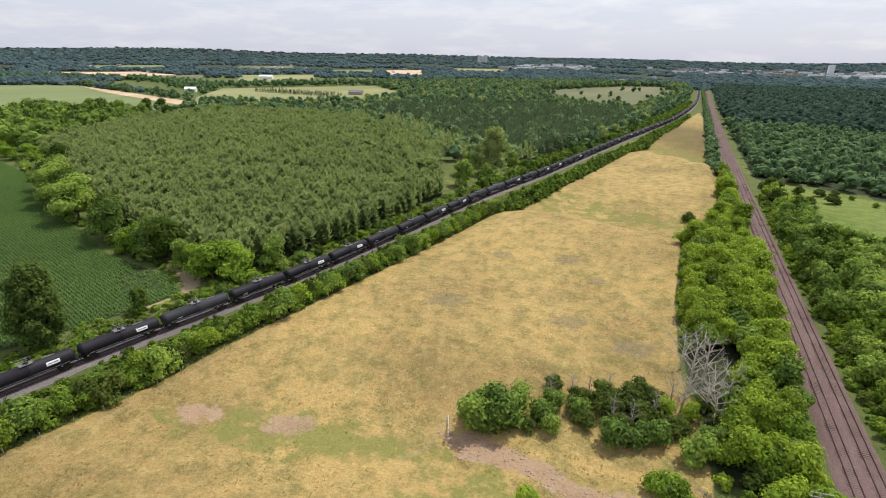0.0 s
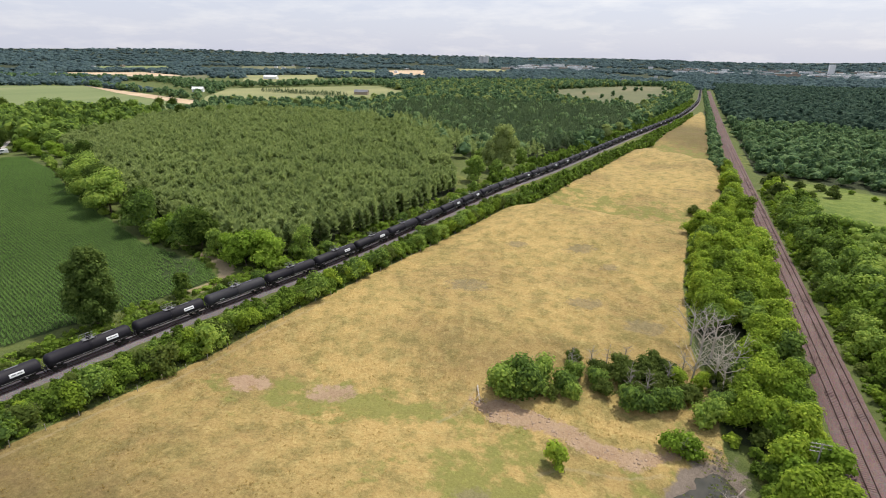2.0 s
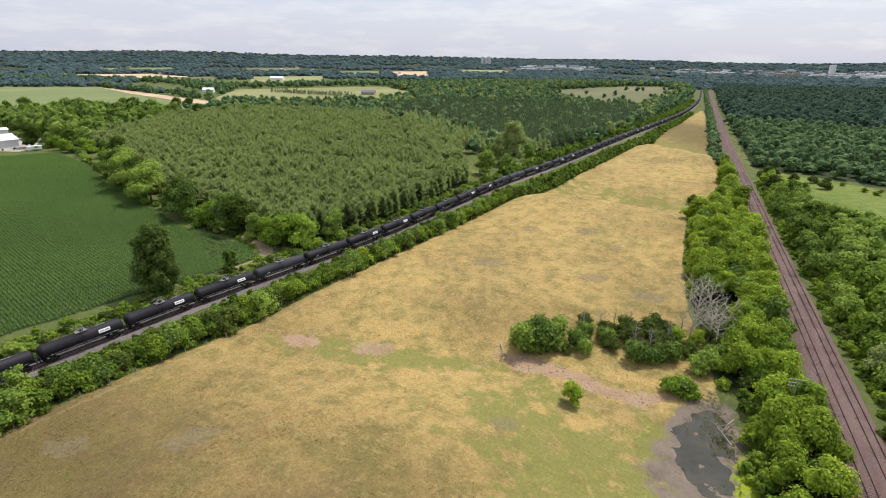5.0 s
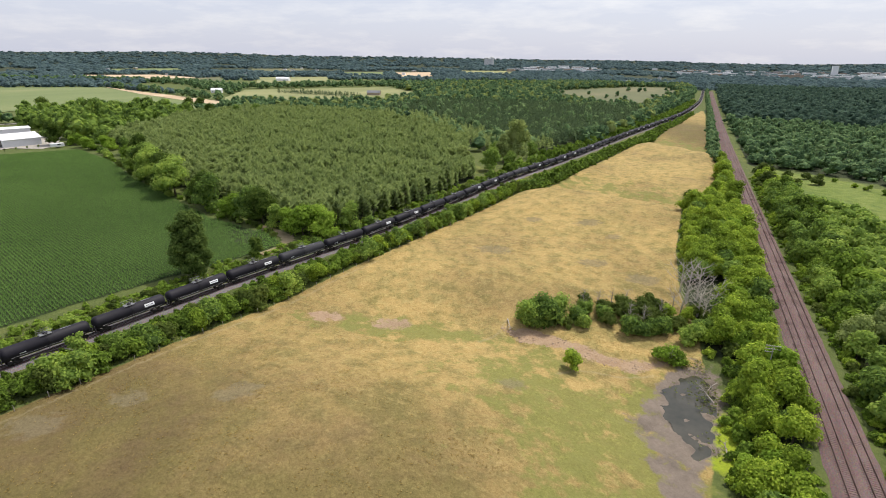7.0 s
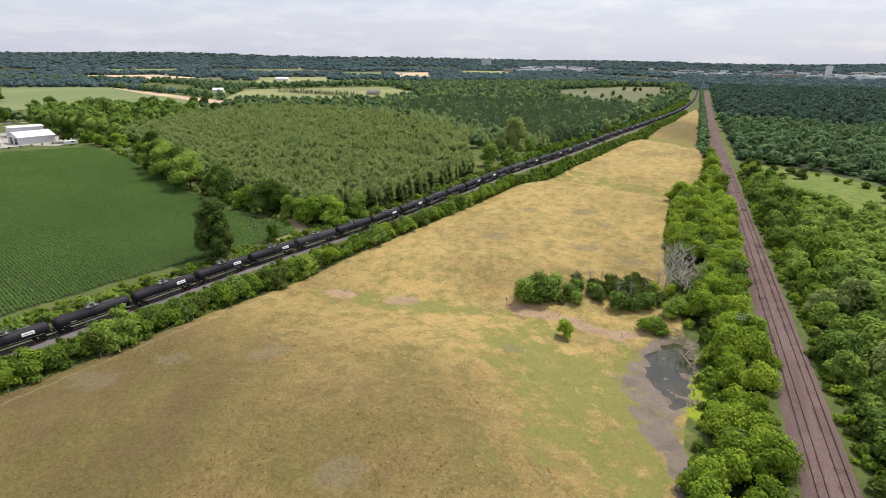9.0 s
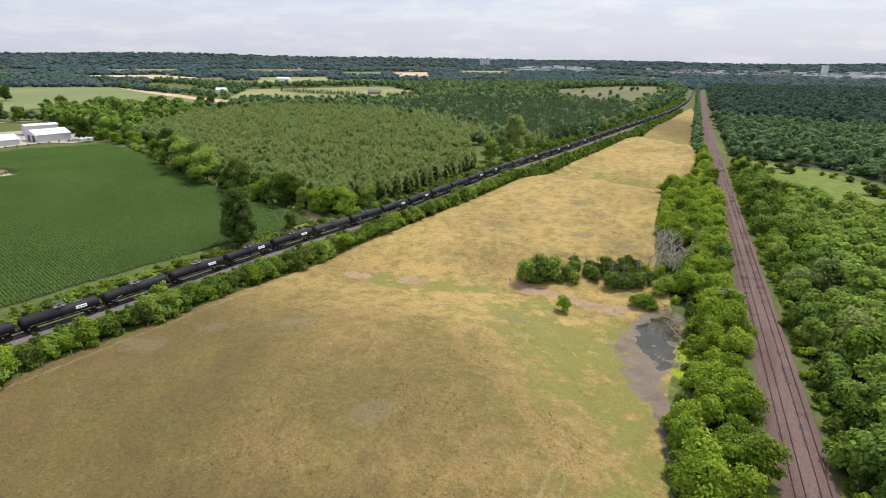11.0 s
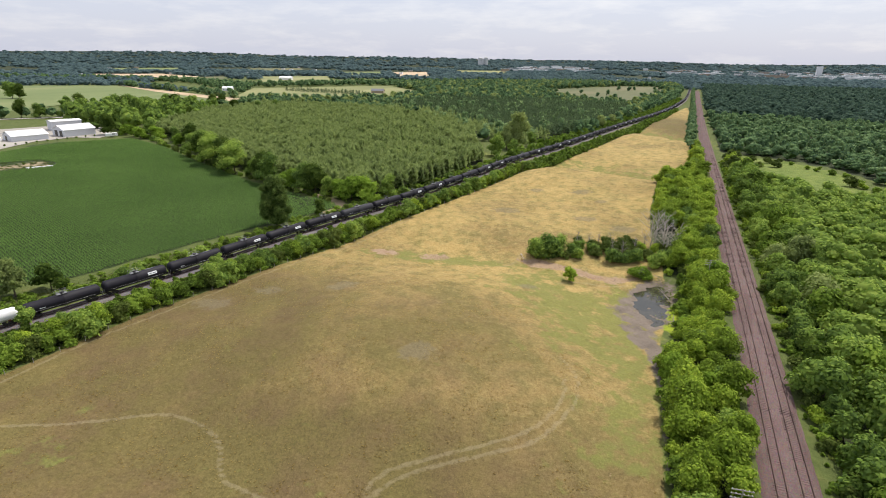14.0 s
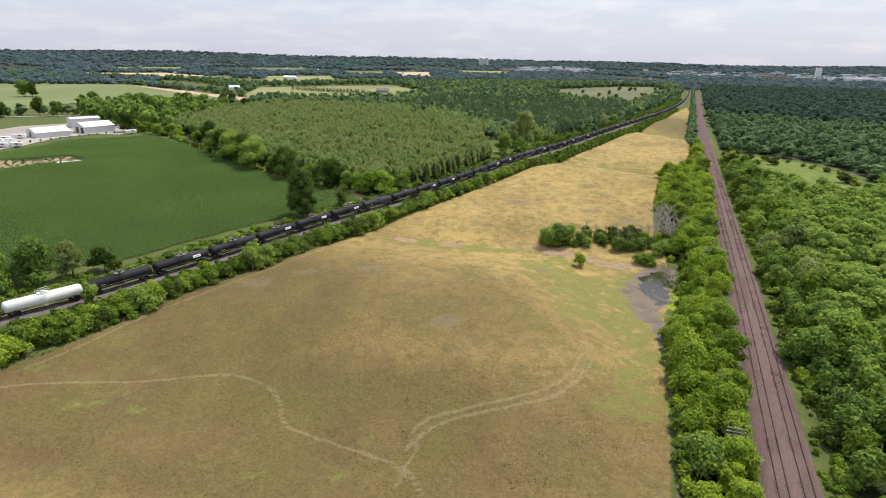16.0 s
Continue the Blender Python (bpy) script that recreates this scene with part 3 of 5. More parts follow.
def pine(rng, tall, spread, boughs=60, low=0.16, point=False):
    """Upswept feathery boughs in a loose spiral round a straight stem; a pointed or a rounded head."""
    vs, fs = [], []
    for k in range(boughs):
        u = ((k + rng.random()) / boughs) ** 0.85
        z = tall * (low + (0.96 - low) * u)
        form = (1.05 - u) ** 0.62 if point else (1.03 - u ** 1.7) ** 0.75
        reach = spread * form * (0.55 + 0.55 * rng.random()) + 0.2
        a = k * 2.39996 + rng.normal() * 0.35
        d, s = np.array((math.cos(a), math.sin(a), 0)), np.array((-math.sin(a), math.cos(a), 0))
        lift = 0.30 * rng.random() + 0.45 * u + (0.0 if point else 0.15)
        p0 = np.array((0, 0, z)) + d * reach * 0.08
        pm = d * reach * 0.62 + np.array((0, 0, z + 0.35 * lift * reach))
        tip = d * reach + np.array((0, 0, z + lift * reach))
        wide = s * (0.16 + 0.22 * reach) * (0.8 + 0.5 * rng.random())
        sag = np.array((0, 0, -0.16 * reach))
        i = len(vs)
        vs += [p0, pm + wide + sag, tip, pm - wide + sag]
        fs += [(i, i + 1, i + 2), (i, i + 2, i + 3)]
    i = len(vs)
    vs += [np.array((0.16, 0, tall * 0.88)), np.array((-0.1, 0.15, tall * 0.88)), np.array((-0.1, -0.15, tall * 0.88)), np.array((0, 0, tall * 1.02))]
    fs += [(i, i + 1, i + 3), (i + 1, i + 2, i + 3), (i + 2, i, i + 3)]
    return np.array(vs), np.array(fs)


def spread_out(shapes, x, y, z, size, tall, rng):
    """Many turned and scaled copies of a few shapes, as one set of arrays."""
    vs, fs, base = [], [], 0
    kind = rng.integers(0, len(shapes), len(x))
    for k, (v, f) in enumerate(shapes):
        sel = np.nonzero(kind == k)[0]
        if not len(sel):
            continue
        a = rng.random(len(sel)) * 6.283
        c, s = np.cos(a)[:, None], np.sin(a)[:, None]
        px = (v[None, :, 0] * c - v[None, :, 1] * s) * size[sel][:, None] + x[sel][:, None]
        py = (v[None, :, 0] * s + v[None, :, 1] * c) * size[sel][:, None] + y[sel][:, None]
        pz = v[None, :, 2] * tall[sel][:, None] + z[sel][:, None]
        vs.append(np.stack((px, py, pz), 2).reshape(-1, 3))
        fs.append((f[None] + (np.arange(len(sel)) * len(v))[:, None, None] + base).reshape(-1, 3))
        base += len(sel) * len(v)
    return np.vstack(vs), np.vstack(fs)


def scattered(poly, gap, rng, jitter=0.42):
    """Points of a shaken grid inside an outline."""
    p = np.array(poly, float)
    gx, gy = np.meshgrid(np.arange(p[:, 0].min(), p[:, 0].max(), gap), np.arange(p[:, 1].min(), p[:, 1].max(), gap))
    x = gx.ravel() + rng.uniform(-jitter, jitter, gx.size) * gap
    y = gy.ravel() + rng.uniform(-jitter, jitter, gx.size) * gap
    k = inside(x, y, poly)
    return x[k], y[k]


# ---- ground ----
def spaced(lo, a, b, hi, step, grow):
    mid_v = np.arange(a, b + step, step)
    right, left, s = [mid_v[-1]], [mid_v[0]], step
    while right[-1] < hi:
        s *= grow
        right.append(right[-1] + s)
    s = step
    while left[-1] > lo:
        s *= grow
        left.append(left[-1] - s)
    return np.concatenate((left[:0:-1], mid_v, right[1:]))


gx = spaced(-4990, -110, 30, 4990, 0.9, 1.08)
gy = spaced(-900, -68, 124, 4990, 0.9, 1.06)
GX, GY = np.meshgrid(gx, gy)
X, Y = GX.ravel(), GY.ravel()
Z = height(X, Y)
near = (X > -480) & (X < 160) & (Y > -260) & (Y < 780)
Z = Z + near * 0.10 * (np.sin(X * 0.9 + np.sin(Y * 0.7)) * np.cos(Y * 0.8 + 1.3 * np.sin(X * 0.45)))
i = np.arange(len(gx) - 1)[None, :] + (np.arange(len(gy) - 1) * len(gx))[:, None]
quads = np.stack((i, i + 1, i + 1 + len(gx), i + len(gx)), 2).reshape(-1, 4)
pond_w = region(X, Y, WATER_EDGE, 3.2)
Z = Z + near * region(X, Y, POND, 3) * 0.13 * (np.sin(X * 1.7 + 2 * np.sin(Y * 0.9)) + np.sin(Y * 1.3 + 1.6 * np.sin(X * 1.1)))
Z = np.where(near, Z * (1 - pond_w) + (float(height(8, 56)) - 0.58 + 0.36 * np.sin(X * 0.95 + 1.3 * np.sin(Y * 0.6)) * np.cos(Y * 0.75 + 0.8 * np.sin(X * 0.7))) * pond_w, Z)
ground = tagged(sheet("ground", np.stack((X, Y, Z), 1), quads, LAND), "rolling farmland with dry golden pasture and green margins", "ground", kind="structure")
ground.data.polygons.foreach_set("use_smooth", np.ones(len(quads), bool))


def lay(name, values):
    a = ground.data.attributes.new(name, "FLOAT", "POINT")
    a.data.foreach_set("value", np.asarray(values, np.float32))


left_edge, right_edge = np.interp(Y, PASTURE_LEFT[:, 1], PASTURE_LEFT[:, 0]), np.interp(Y, PASTURE_RIGHT[:, 1], PASTURE_RIGHT[:, 0])
lay("pasture", smooth(-1.2, 1.2, X - left_edge) * smooth(-1.2, 1.2, right_edge - X) * (Y < 755))
# Bands behind both crests: greener grass, darkened in colour for the shaded backs
lay("lush_and_shade", np.maximum(region(X, Y, LUSH, 17) * 0.72, np.maximum(0.66 * bell(X, Y, -55, 64, 26, 6.5, 12), np.maximum(0.2 * bell(X, Y, -45, -50, 60, 11), np.maximum(0.54 * np.exp(-np.square((Y - crest_first(X) - 46) / 24)), 0.56 * np.exp(-np.square((Y - crest_second(X) - 45) / 40)))))) * near)
lay("vivid", np.maximum(np.minimum(1, 1.3 * bell(X, Y, 15.2, 54, 2.0, 7)), 0.4 * bell(X, Y, -3, 62, 4, 5)) * near)
scrub = np.zeros_like(X)
for cx, cy, r in SCRUBS:
    scrub = np.maximum(scrub, 0.95 * bell(X, Y, cx, cy, r, r * 0.7, 20))
lay("scrub", scrub)
# weight of the browner grass: painted cloud shade plus a few thin spots
thin = np.zeros_like(X)
for cx, cy, rx, ry, k in THIN_SHADED:
    thin = np.maximum(thin, np.minimum(1, k * bell(X, Y, cx, cy, rx, ry, 15)))
lay("thin", thin)
dirt = region(X, Y, BANK, 1.8)
for cx, cy, rx, ry, a in PATCHES:
    dirt = np.maximum(dirt, 0.8 * smooth(1.5, 0.55, np.sqrt(-2 * np.log(np.maximum(bell(X, Y, cx, cy, rx, ry, a), 1e-9)))))
dirt = np.maximum(dirt, 0.7 * smooth(4.5, 1.5, np.hypot(X - 8, Y - 93)))
lay("dirt", 0.82 * dirt * near)
trail = np.zeros_like(X)
win = (X > -115) & (X < 35) & (Y > -75) & (Y < 130)
for line in TRAILS:
    trail[win] = np.maximum(trail[win], 0.8 * smooth(1.0, 0.0, from_line(X[win], Y[win], line[::2])))
lay("trail", trail)
lay("mud", np.maximum(0.66 * region(X, Y, POND, 5.0) + 0.5 * pond_w, 0.8 * region(X, Y, MUD_STRIP, 1.4)) * near)
lay("crop", region(X, Y, CORN, 1.5))
lay("bare", np.maximum(0.62 * region(X, Y, CORN_GAP, 3), 0.85 * smooth(3.2, 1.2, from_line(X, Y, [(-119, 84), (-117.5, 92), (-124, 100), (-140, 104.5)]))))
lay("meadow", region(X, Y, MEADOW, 4))
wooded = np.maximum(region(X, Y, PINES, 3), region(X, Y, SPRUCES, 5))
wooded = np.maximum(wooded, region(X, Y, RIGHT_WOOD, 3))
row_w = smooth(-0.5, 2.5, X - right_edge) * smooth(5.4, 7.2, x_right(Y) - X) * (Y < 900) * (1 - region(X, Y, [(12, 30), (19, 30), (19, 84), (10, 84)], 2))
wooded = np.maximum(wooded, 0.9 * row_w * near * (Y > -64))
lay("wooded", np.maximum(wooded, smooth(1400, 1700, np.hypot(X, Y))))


def field(name, poly, material, label, up=0.25, cell=24.0):
    """A field laid on the land, cut from a fine grid."""
    p = np.array(poly, float)
    bm = bmesh.new()
    bm.faces.new([bm.verts.new((x, y, 0)) for x, y in p])
    for axis in (0, 1):
        for cut in np.arange(p[:, axis].min() + cell, p[:, axis].max(), cell):
            co, no = [0, 0, 0], [0, 0, 0]
            co[axis], no[axis] = cut, 1
            bmesh.ops.bisect_plane(bm, geom=bm.verts[:] + bm.edges[:] + bm.faces[:], plane_co=co, plane_no=no)
    vs = np.array([v.co[:] for v in bm.verts])
    for v, z in zip(bm.verts, height(vs[:, 0], vs[:, 1])):
        v.co.z = z + up
    bmesh.ops.recalc_face_normals(bm, faces=bm.faces)
    return tagged(part(name, bm, material), label, "field", kind="structure")


field("field_far", FIELD_FAR, FIELD_GREEN, "wide green crop field beyond the farm yard", 0.5)
field("field_strip", FIELD_STRIP, FIELD_BARE, "narrow strip of bare tan soil along the crop field", 0.75)
field("field_pale", FIELD_PALE, FIELD_BARE, "pale bare field between distant tree lines", 0.8)
field("field_mid", FIELD_MID, FIELD_LIGHT, "light green grassland with young tree rows", 0.5)
field("field_slope", FIELD_SLOPE, FIELD_OLIVE, "olive hay field on a far slope by the railway", 0.6)
field("yard", [(-364, 78), (-369, 95), (-385, 126), (-384, 150), (-366, 158), (-372, 170), (-410, 196), (-455, 196), (-470, 150), (-450, 100), (-420, 70), (-380, 60)], YARD, "pale gravel farm yard round the white sheds", 0.3, 16)
field("drive", [(-478, 352), (-470, 356), (-438, 326), (-404, 304), (-400, 296), (-436, 314)], YARD, "pale gravel drive and yard among trees", 0.4, 16)
field("road", [(-640, 60), (-634, 60), (-520, 212), (-440, 330), (-446, 330), (-526, 214)], ROAD_GREY, "grey country road behind the farm", 0.45, 16)

# pond water, level in its hollow
def ripple(line):
    """The same outline with small bays and tongues."""
    s_ = np.arange(len(line))
    c = line.mean(0)
    k = 1 + 0.07 * np.sin(s_ * 0.55) + 0.05 * np.sin(s_ * 1.3 + 1) + 0.04 * np.sin(s_ * 2.9)
    return c + (line - c) * 1.08 * k[:, None]


bm = bmesh.new()
pz = float(height(8, 56)) - 0.30
bm.faces.new([bm.verts.new((x, y, pz)) for x, y in ripple(glide([*WATER_EDGE, WATER_EDGE[0]], 0.7)[:-1])])
tagged(part("pond_water", bm, WATER), "shallow muddy pond with grey reflecting water", "pond", kind="structure")


# ---- railway tracks ----
def offset_line(line, d):
    t = np.gradient(line, axis=0)
    t /= np.linalg.norm(t, axis=1)[:, None]
    return line + np.stack((t[:, 1], -t[:, 0]), 1) * d


def ribbon(line, profile):
    """A bed drawn along a line: profile rows of offset and height."""
    rows = [np.column_stack((offset_line(line, o), np.full(len(line), z))) for o, z in profile]
    n, k = len(line), len(profile)
    v = np.stack(rows, 1).reshape(-1, 3)
    i = (np.arange(n - 1) * k)[:, None] + np.arange(k - 1)[None]
    return v, np.stack((i, i + 1, i + 1 + k, i + k), 2).reshape(-1, 4)


def rail_track(line, centres, top, name, label, bed, material, ties_to):
    track = holder(name, label, "railway track", kind="structure")
    v, f = ribbon(line, bed)
    jig = np.random.default_rng(3).normal(size=len(v)) * 0.035
    v[:, 2] += jig
    sheet("ballast", v, f, material, track, "coarse crushed stone ballast")
    for c in centres:
        mid_line = offset_line(line, c)
        for g in (-0.72, 0.72):
            v, f = ribbon(offset_line(mid_line, g), [(-0.075, top - 0.16), (-0.045, top), (0.045, top), (0.075, top - 0.16)])
            sheet("rail", v, f, RAIL_STEEL, track, "worn brown steel rail")
        seg = mid_line[(mid_line[:, 1] > -125) & (mid_line[:, 1] < ties_to)]
        s = np.concatenate(([0], np.cumsum(np.linalg.norm(np.diff(seg, axis=0), axis=1))))
        q = np.arange(0, s[-1], 0.56)
        px, py = np.interp(q, s, seg[:, 0]), np.interp(q, s, seg[:, 1])
        ang = np.arctan2(np.gradient(py), np.gradient(px))
        cube = np.array([(a, b, c2) for a in (-0.12, 0.12) for b in (-1.15, 1.15) for c2 in (-0.12, -0.025)])
        cf = np.array([(0, 1, 3, 2), (4, 6, 7, 5), (0, 4, 5, 1), (2, 3, 7, 6), (1, 5, 7, 3)])
        ca, sa = np.cos(ang)[:, None], np.sin(ang)[:, None]
        v = np.stack((px[:, None] + cube[:, 0] * ca - cube[:, 1] * sa, py[:, None] + cube[:, 0] * sa + cube[:, 1] * ca,
                      np.full((len(q), 1), top - 0.20) + cube[:, 2]), 2).reshape(-1, 3)
        f = (cf[None] + (np.arange(len(q)) * 8)[:, None, None]).reshape(-1, 4)
        tagged(sheet("sleepers", v, f, SLEEPER_WOOD, track, "weathered wooden sleepers half sunk in stone"), kind="stuff")
    return track


rail_track(LINE_R, (-1.8, 1.8), 0.05, "double_track", "straight double railway track on pinkish stone", [(-4.7, -0.95), (-3.6, -0.20), (-0.1, -0.17), (3.2, -0.20), (4.2, -0.95)], BALLAST_PINK, 330)
rail_track(LINE_L, (0.0,), 0.70, "single_track", "single railway track on grey stone under the train", [(-3.6, -0.25), (-1.8, 0.42), (1.6, 0.42), (2.7, -0.25)], BALLAST_GREY, 260)


# ---- tank cars ----
def tank_car(paint, label, panel):
    car = holder("tank_car", label, "tank car", "cars of the freight train")
    zc, r = 2.42, 1.48
    bm = lathe(bmesh.new(), [(-8.36, 0.3), (-8.32, 0.72), (-8.16, 1.10), (-7.92, 1.36), (-7.64, 1.455), (-7.42, r), (-0.02, r), (0.0, r + 0.012), (0.02, r), (7.42, r), (7.64, 1.455), (7.92, 1.36), (8.16, 1.10), (8.32, 0.72), (8.36, 0.3)], 22)
    bmesh.ops.translate(bm, verts=bm.verts, vec=(0, 0, zc))
    part("tank", bm, paint, car, soft=True)
    for e in (-1, 1):
        bm = bmesh.new()
        box(bm, (e * 7.45, 0, 1.12), (2.3, 0.5, 0.42), 0.03)
        box(bm, (e * 6.3, 0, 1.38), (0.5, 2.5, 0.42), 0.04)
        box(bm, (e * 8.5, 0, 1.12), (0.14, 2.7, 0.3), 0.02)
        part("end_sill", bm, STEEL_DARK if paint is not TANK_WHITE else RUST, car)
        bm = bmesh.new()
        for s in (-1, 1):
            box(bm, (e * 6.3, s * 0.98, 0.55), (2.2, 0.2, 0.26), 0.05)
            box(bm, (e * 6.3, s * 0.98, 0.78), (0.9, 0.26, 0.3), 0.05)
        box(bm, (e * 6.3, 0, 0.72), (0.5, 2.0, 0.3), 0.04)
        bogie = part("bogie", bm, STEEL_DARK, car, "dark cast steel bogie")
        for a in (-0.88, 0.88):
            bm = bmesh.new()
            rod(bm, (e * 6.3 + a, -0.8, 0.46), (e * 6.3 + a, 0.8, 0.46), 0.08, seg=6)
            for s in (-1, 1):
                rod(bm, (e * 6.3 + a, s * 0.69, 0.46), (e * 6.3 + a, s * 0.83, 0.46), 0.46, seg=14)
            part("wheelset", bm, STEEL_DARK, bogie)
        bm = bmesh.new()
        box(bm, (e * 8.7, 0, 0.98), (0.55, 0.22, 0.26), 0.04)
        part("coupler", bm, STEEL_DARK, car, "dark steel coupler")
        bm = bmesh.new()
        for s in (-1, 1):
            rod(bm, (e * 8.5, s * 1.3, 1.0), (e * 8.5, s * 1.3, 2.2), 0.03, seg=4)
        rod(bm, (e * 8.5, -1.3, 2.2), (e * 8.5, 1.3, 2.2), 0.03, seg=4)
        part("end_rail", bm, STEEL_GREY, car, "grey handrail")
    bm = bmesh.new()
    box(bm, (0, 0, zc + r + 0.10), (2.3, 1.3, 0.06), 0.01)
    part("walkway", bm, STEEL_GREY if paint is not TANK_WHITE else PANEL_WHITE, car, "top walkway grating")
    bm = bmesh.new()
    rod(bm, (0.1, 0, zc + r), (0.1, 0, zc + r + 0.5), 0.46, seg=14)
    rod(bm, (0.1, 0, zc + r + 0.5), (0.1, 0, zc + r + 0.58), 0.40, 0.2, seg=14)
    part("dome", bm, paint, car)
    bm = bmesh.new()
    for x in (-1.35, 0, 1.35):
        for s in (-0.85, 0.85):
            rod(bm, (x, s, zc + r), (x, s, zc + r + 0.95), 0.028, seg=4)
    for s in (-0.85, 0.85):
        for h in (0.5, 0.95):
            rod(bm, (-1.35, s, zc + r + h), (1.35, s, zc + r + h), 0.028, seg=4)
    part("railing", bm, STEEL_GREY if paint is not TANK_WHITE else PANEL_WHITE, car, "railing round the dome")
    bm = bmesh.new()
    for s in (-1, 1):
        rod(bm, (-6.9, s * (r + 0.12), zc - 0.55), (6.9, s * (r + 0.12), zc - 0.55), 0.025, seg=4)
        for x in np.linspace(-6.9, 6.9, 7):
            rod(bm, (x, s * (r + 0.12), zc - 0.55), (x, s * (r - 0.1), zc - 0.6), 0.02, seg=4)
    part("handrail", bm, STEEL_GREY, car, "long side handrail")
    for s in (-1, 1):
        bm = bmesh.new()
        pts = [(s * (r + 0.15), 0.8), (s * (r + 0.15), zc), (s * (r * 0.85), zc + r * 0.75), (s * 0.85, zc + r + 0.1)]
        for x in (-0.24, 0.24):
            for (y0, z0), (y1, z1) in zip(pts[:-1], pts[1:]):
                rod(bm, (x, y0, z0), (x, y1, z1), 0.03, seg=4)
        for z in np.arange(0.9, zc, 0.32):
            rod(bm, (-0.24, s * (r + 0.15), z), (0.24, s * (r + 0.15), z), 0.02, seg=4)
        part("ladder", bm, STEEL_DARK if paint is not TANK_WHITE else PANEL_WHITE, car)
    bm = bmesh.new()
    box(bm, (3.9, 0, zc + r + 0.03), (2.2, 0.28, 0.05), 0.01)
    if paint is not TANK_WHITE:
        part("top_strip", bm, STEEL_GREY, car, "pale non-slip strip")
    else:
        bm.free()

    def curved(x0, x1, a0, a1, rad, side):
        b = bmesh.new()
        cols = [[b.verts.new((x, side * rad * math.cos(radians(a)), zc + rad * math.sin(radians(a)))) for a in np.linspace(a0, a1, 6)] for x in (x0, x1)]
        for k in range(5):
            b.faces.new((cols[0][k], cols[1][k], cols[1][k + 1], cols[0][k + 1]))
        return b

    if panel:
        for s in (-1, 1):
            plate = part("panel", curved(2.9, 5.3, 4, 34, r + 0.015, s), PANEL_WHITE, car, "white marking panel")
            for a, b_ in ((3.2, 4.0), (4.15, 5.0)):
                part("marking", curved(a, b_, 16, 23, r + 0.026, s), PANEL_INK, plate)
    else:
        for s in (-1, 1):
            part("marking", curved(-5.4, -4.2, -8, -2, r + 0.015, s), PANEL_WHITE, car, "faded white stencil marks")
    return car


L_S = np.concatenate(([0], np.cumsum(np.linalg.norm(np.diff(LINE_L, axis=0), axis=1))))
PITCH = 17.55


def on_left(s):
    x, y = np.interp(s, L_S, LINE_L[:, 0]), np.interp(s, L_S, LINE_L[:, 1])
    x2, y2 = np.interp(s + 1, L_S, LINE_L[:, 0]), np.interp(s + 1, L_S, LINE_L[:, 1])
    return float(x), float(y), math.degrees(math.atan2(y2 - y, x2 - x))


s_white = float(np.interp(-37.0, LINE_L[:, 1], L_S))
cars = (tank_car(TANK_BLACK, "long black tank car with a white side panel", True), tank_car(TANK_BLACK, "long black tank car with faded stencil marks", False),
        tank_car(TANK_WHITE, "long white tank car with a railed dome", False), tank_car(TANK_GREY, "faded grey-black tank car, dusty on top", False))
used = set()
order = [1, 1, 0, 1, 0, 0, 0, 3, 1, 0, 0, 1, 1, 0, 0, 1, 3, 0, 1, 0, 0, 1, 0, 1, 1]
for k in range(-4, 75):
    x, y, a = on_left(s_white + PITCH * k)
    kind = 2 if k == 0 else order[k % len(order)]
    m = pose(x, y, 0.70, 0, 0, a)
    if kind in used:
        copy_thing(cars[kind], m)
    else:
        cars[kind].matrix_basis = m
        used.add(kind)


# ---- trees and shrubs as things ----
def tree_kind(seed, radius, tall, leaves, size, leaf, label, name="deciduous_tree", category="tree", group="", clear=0.18, masses=9, trunk=0.0, blobs=None):
    rng = np.random.default_rng(seed)
    tree = holder(name, label, category, group)
    v, f = joined(lump(rng, blobs), leaf_cloud(rng, blobs, leaves, size)) if blobs else broadleaf(rng, radius, tall, leaves, size, clear, masses)
    bm = branched(rng, tall * 0.72, trunk or tall * 0.022, 7, radius * 0.75, sub=1, start=0.25)
    part("trunk", bm, BARK, tree)
    sheet("crown", v, f, leaf, tree)
    return tree


def plant(kinds, spots, rng, low=0.85, high=1.2, sink=0.15):
    """First the prototypes themselves, then copies, each turned and scaled its own way."""
    fresh = list(kinds)
    for x, y, *k in spots:
        kind = kinds[int(k[0])] if k else kinds[rng.integers(len(kinds))]
        s = (low + (high - low) * rng.random()) * (k[1] if len(k) > 1 else 1.0)
        m = Matrix.LocRotScale((x, y, float(height(x, y)) - sink), Euler((0, 0, rng.random() * 6.28)), (s, s, s * (0.9 + 0.2 * rng.random())))
        if kind in fresh:
            fresh.remove(kind)
            kind.matrix_basis = m
        else:
            made = copy_thing(kind, m)
            made.matrix_basis = m
    for kind in fresh:
        bpy.data.batch_remove([*kind.children_recursive, kind])


rng = np.random.default_rng(11)
ROW_L = "bright green roadside tree in a row beside the double track"
row_kinds = [tree_kind(20 + k, 4.2 + 0.4 * k, 8.0 + 0.6 * k, 2400, 0.46, LEAF_ROW, ROW_L, group="tree row by the track", clear=0.05, masses=12) for k in range(4)]
row_kinds.append(tree_kind(25, 4.2, 7.4, 1700, 0.56, LEAF_YELLOW, "yellow-green leafy tree beside the double track", group="tree row by the track", clear=0.05, masses=11))
row_kinds.append(tree_kind(26, 4.1, 7.0, 1700, 0.55, LEAF_OAK, "deeper green tree beside the double track", group="tree row by the track", clear=0.05, masses=11))
spots = []
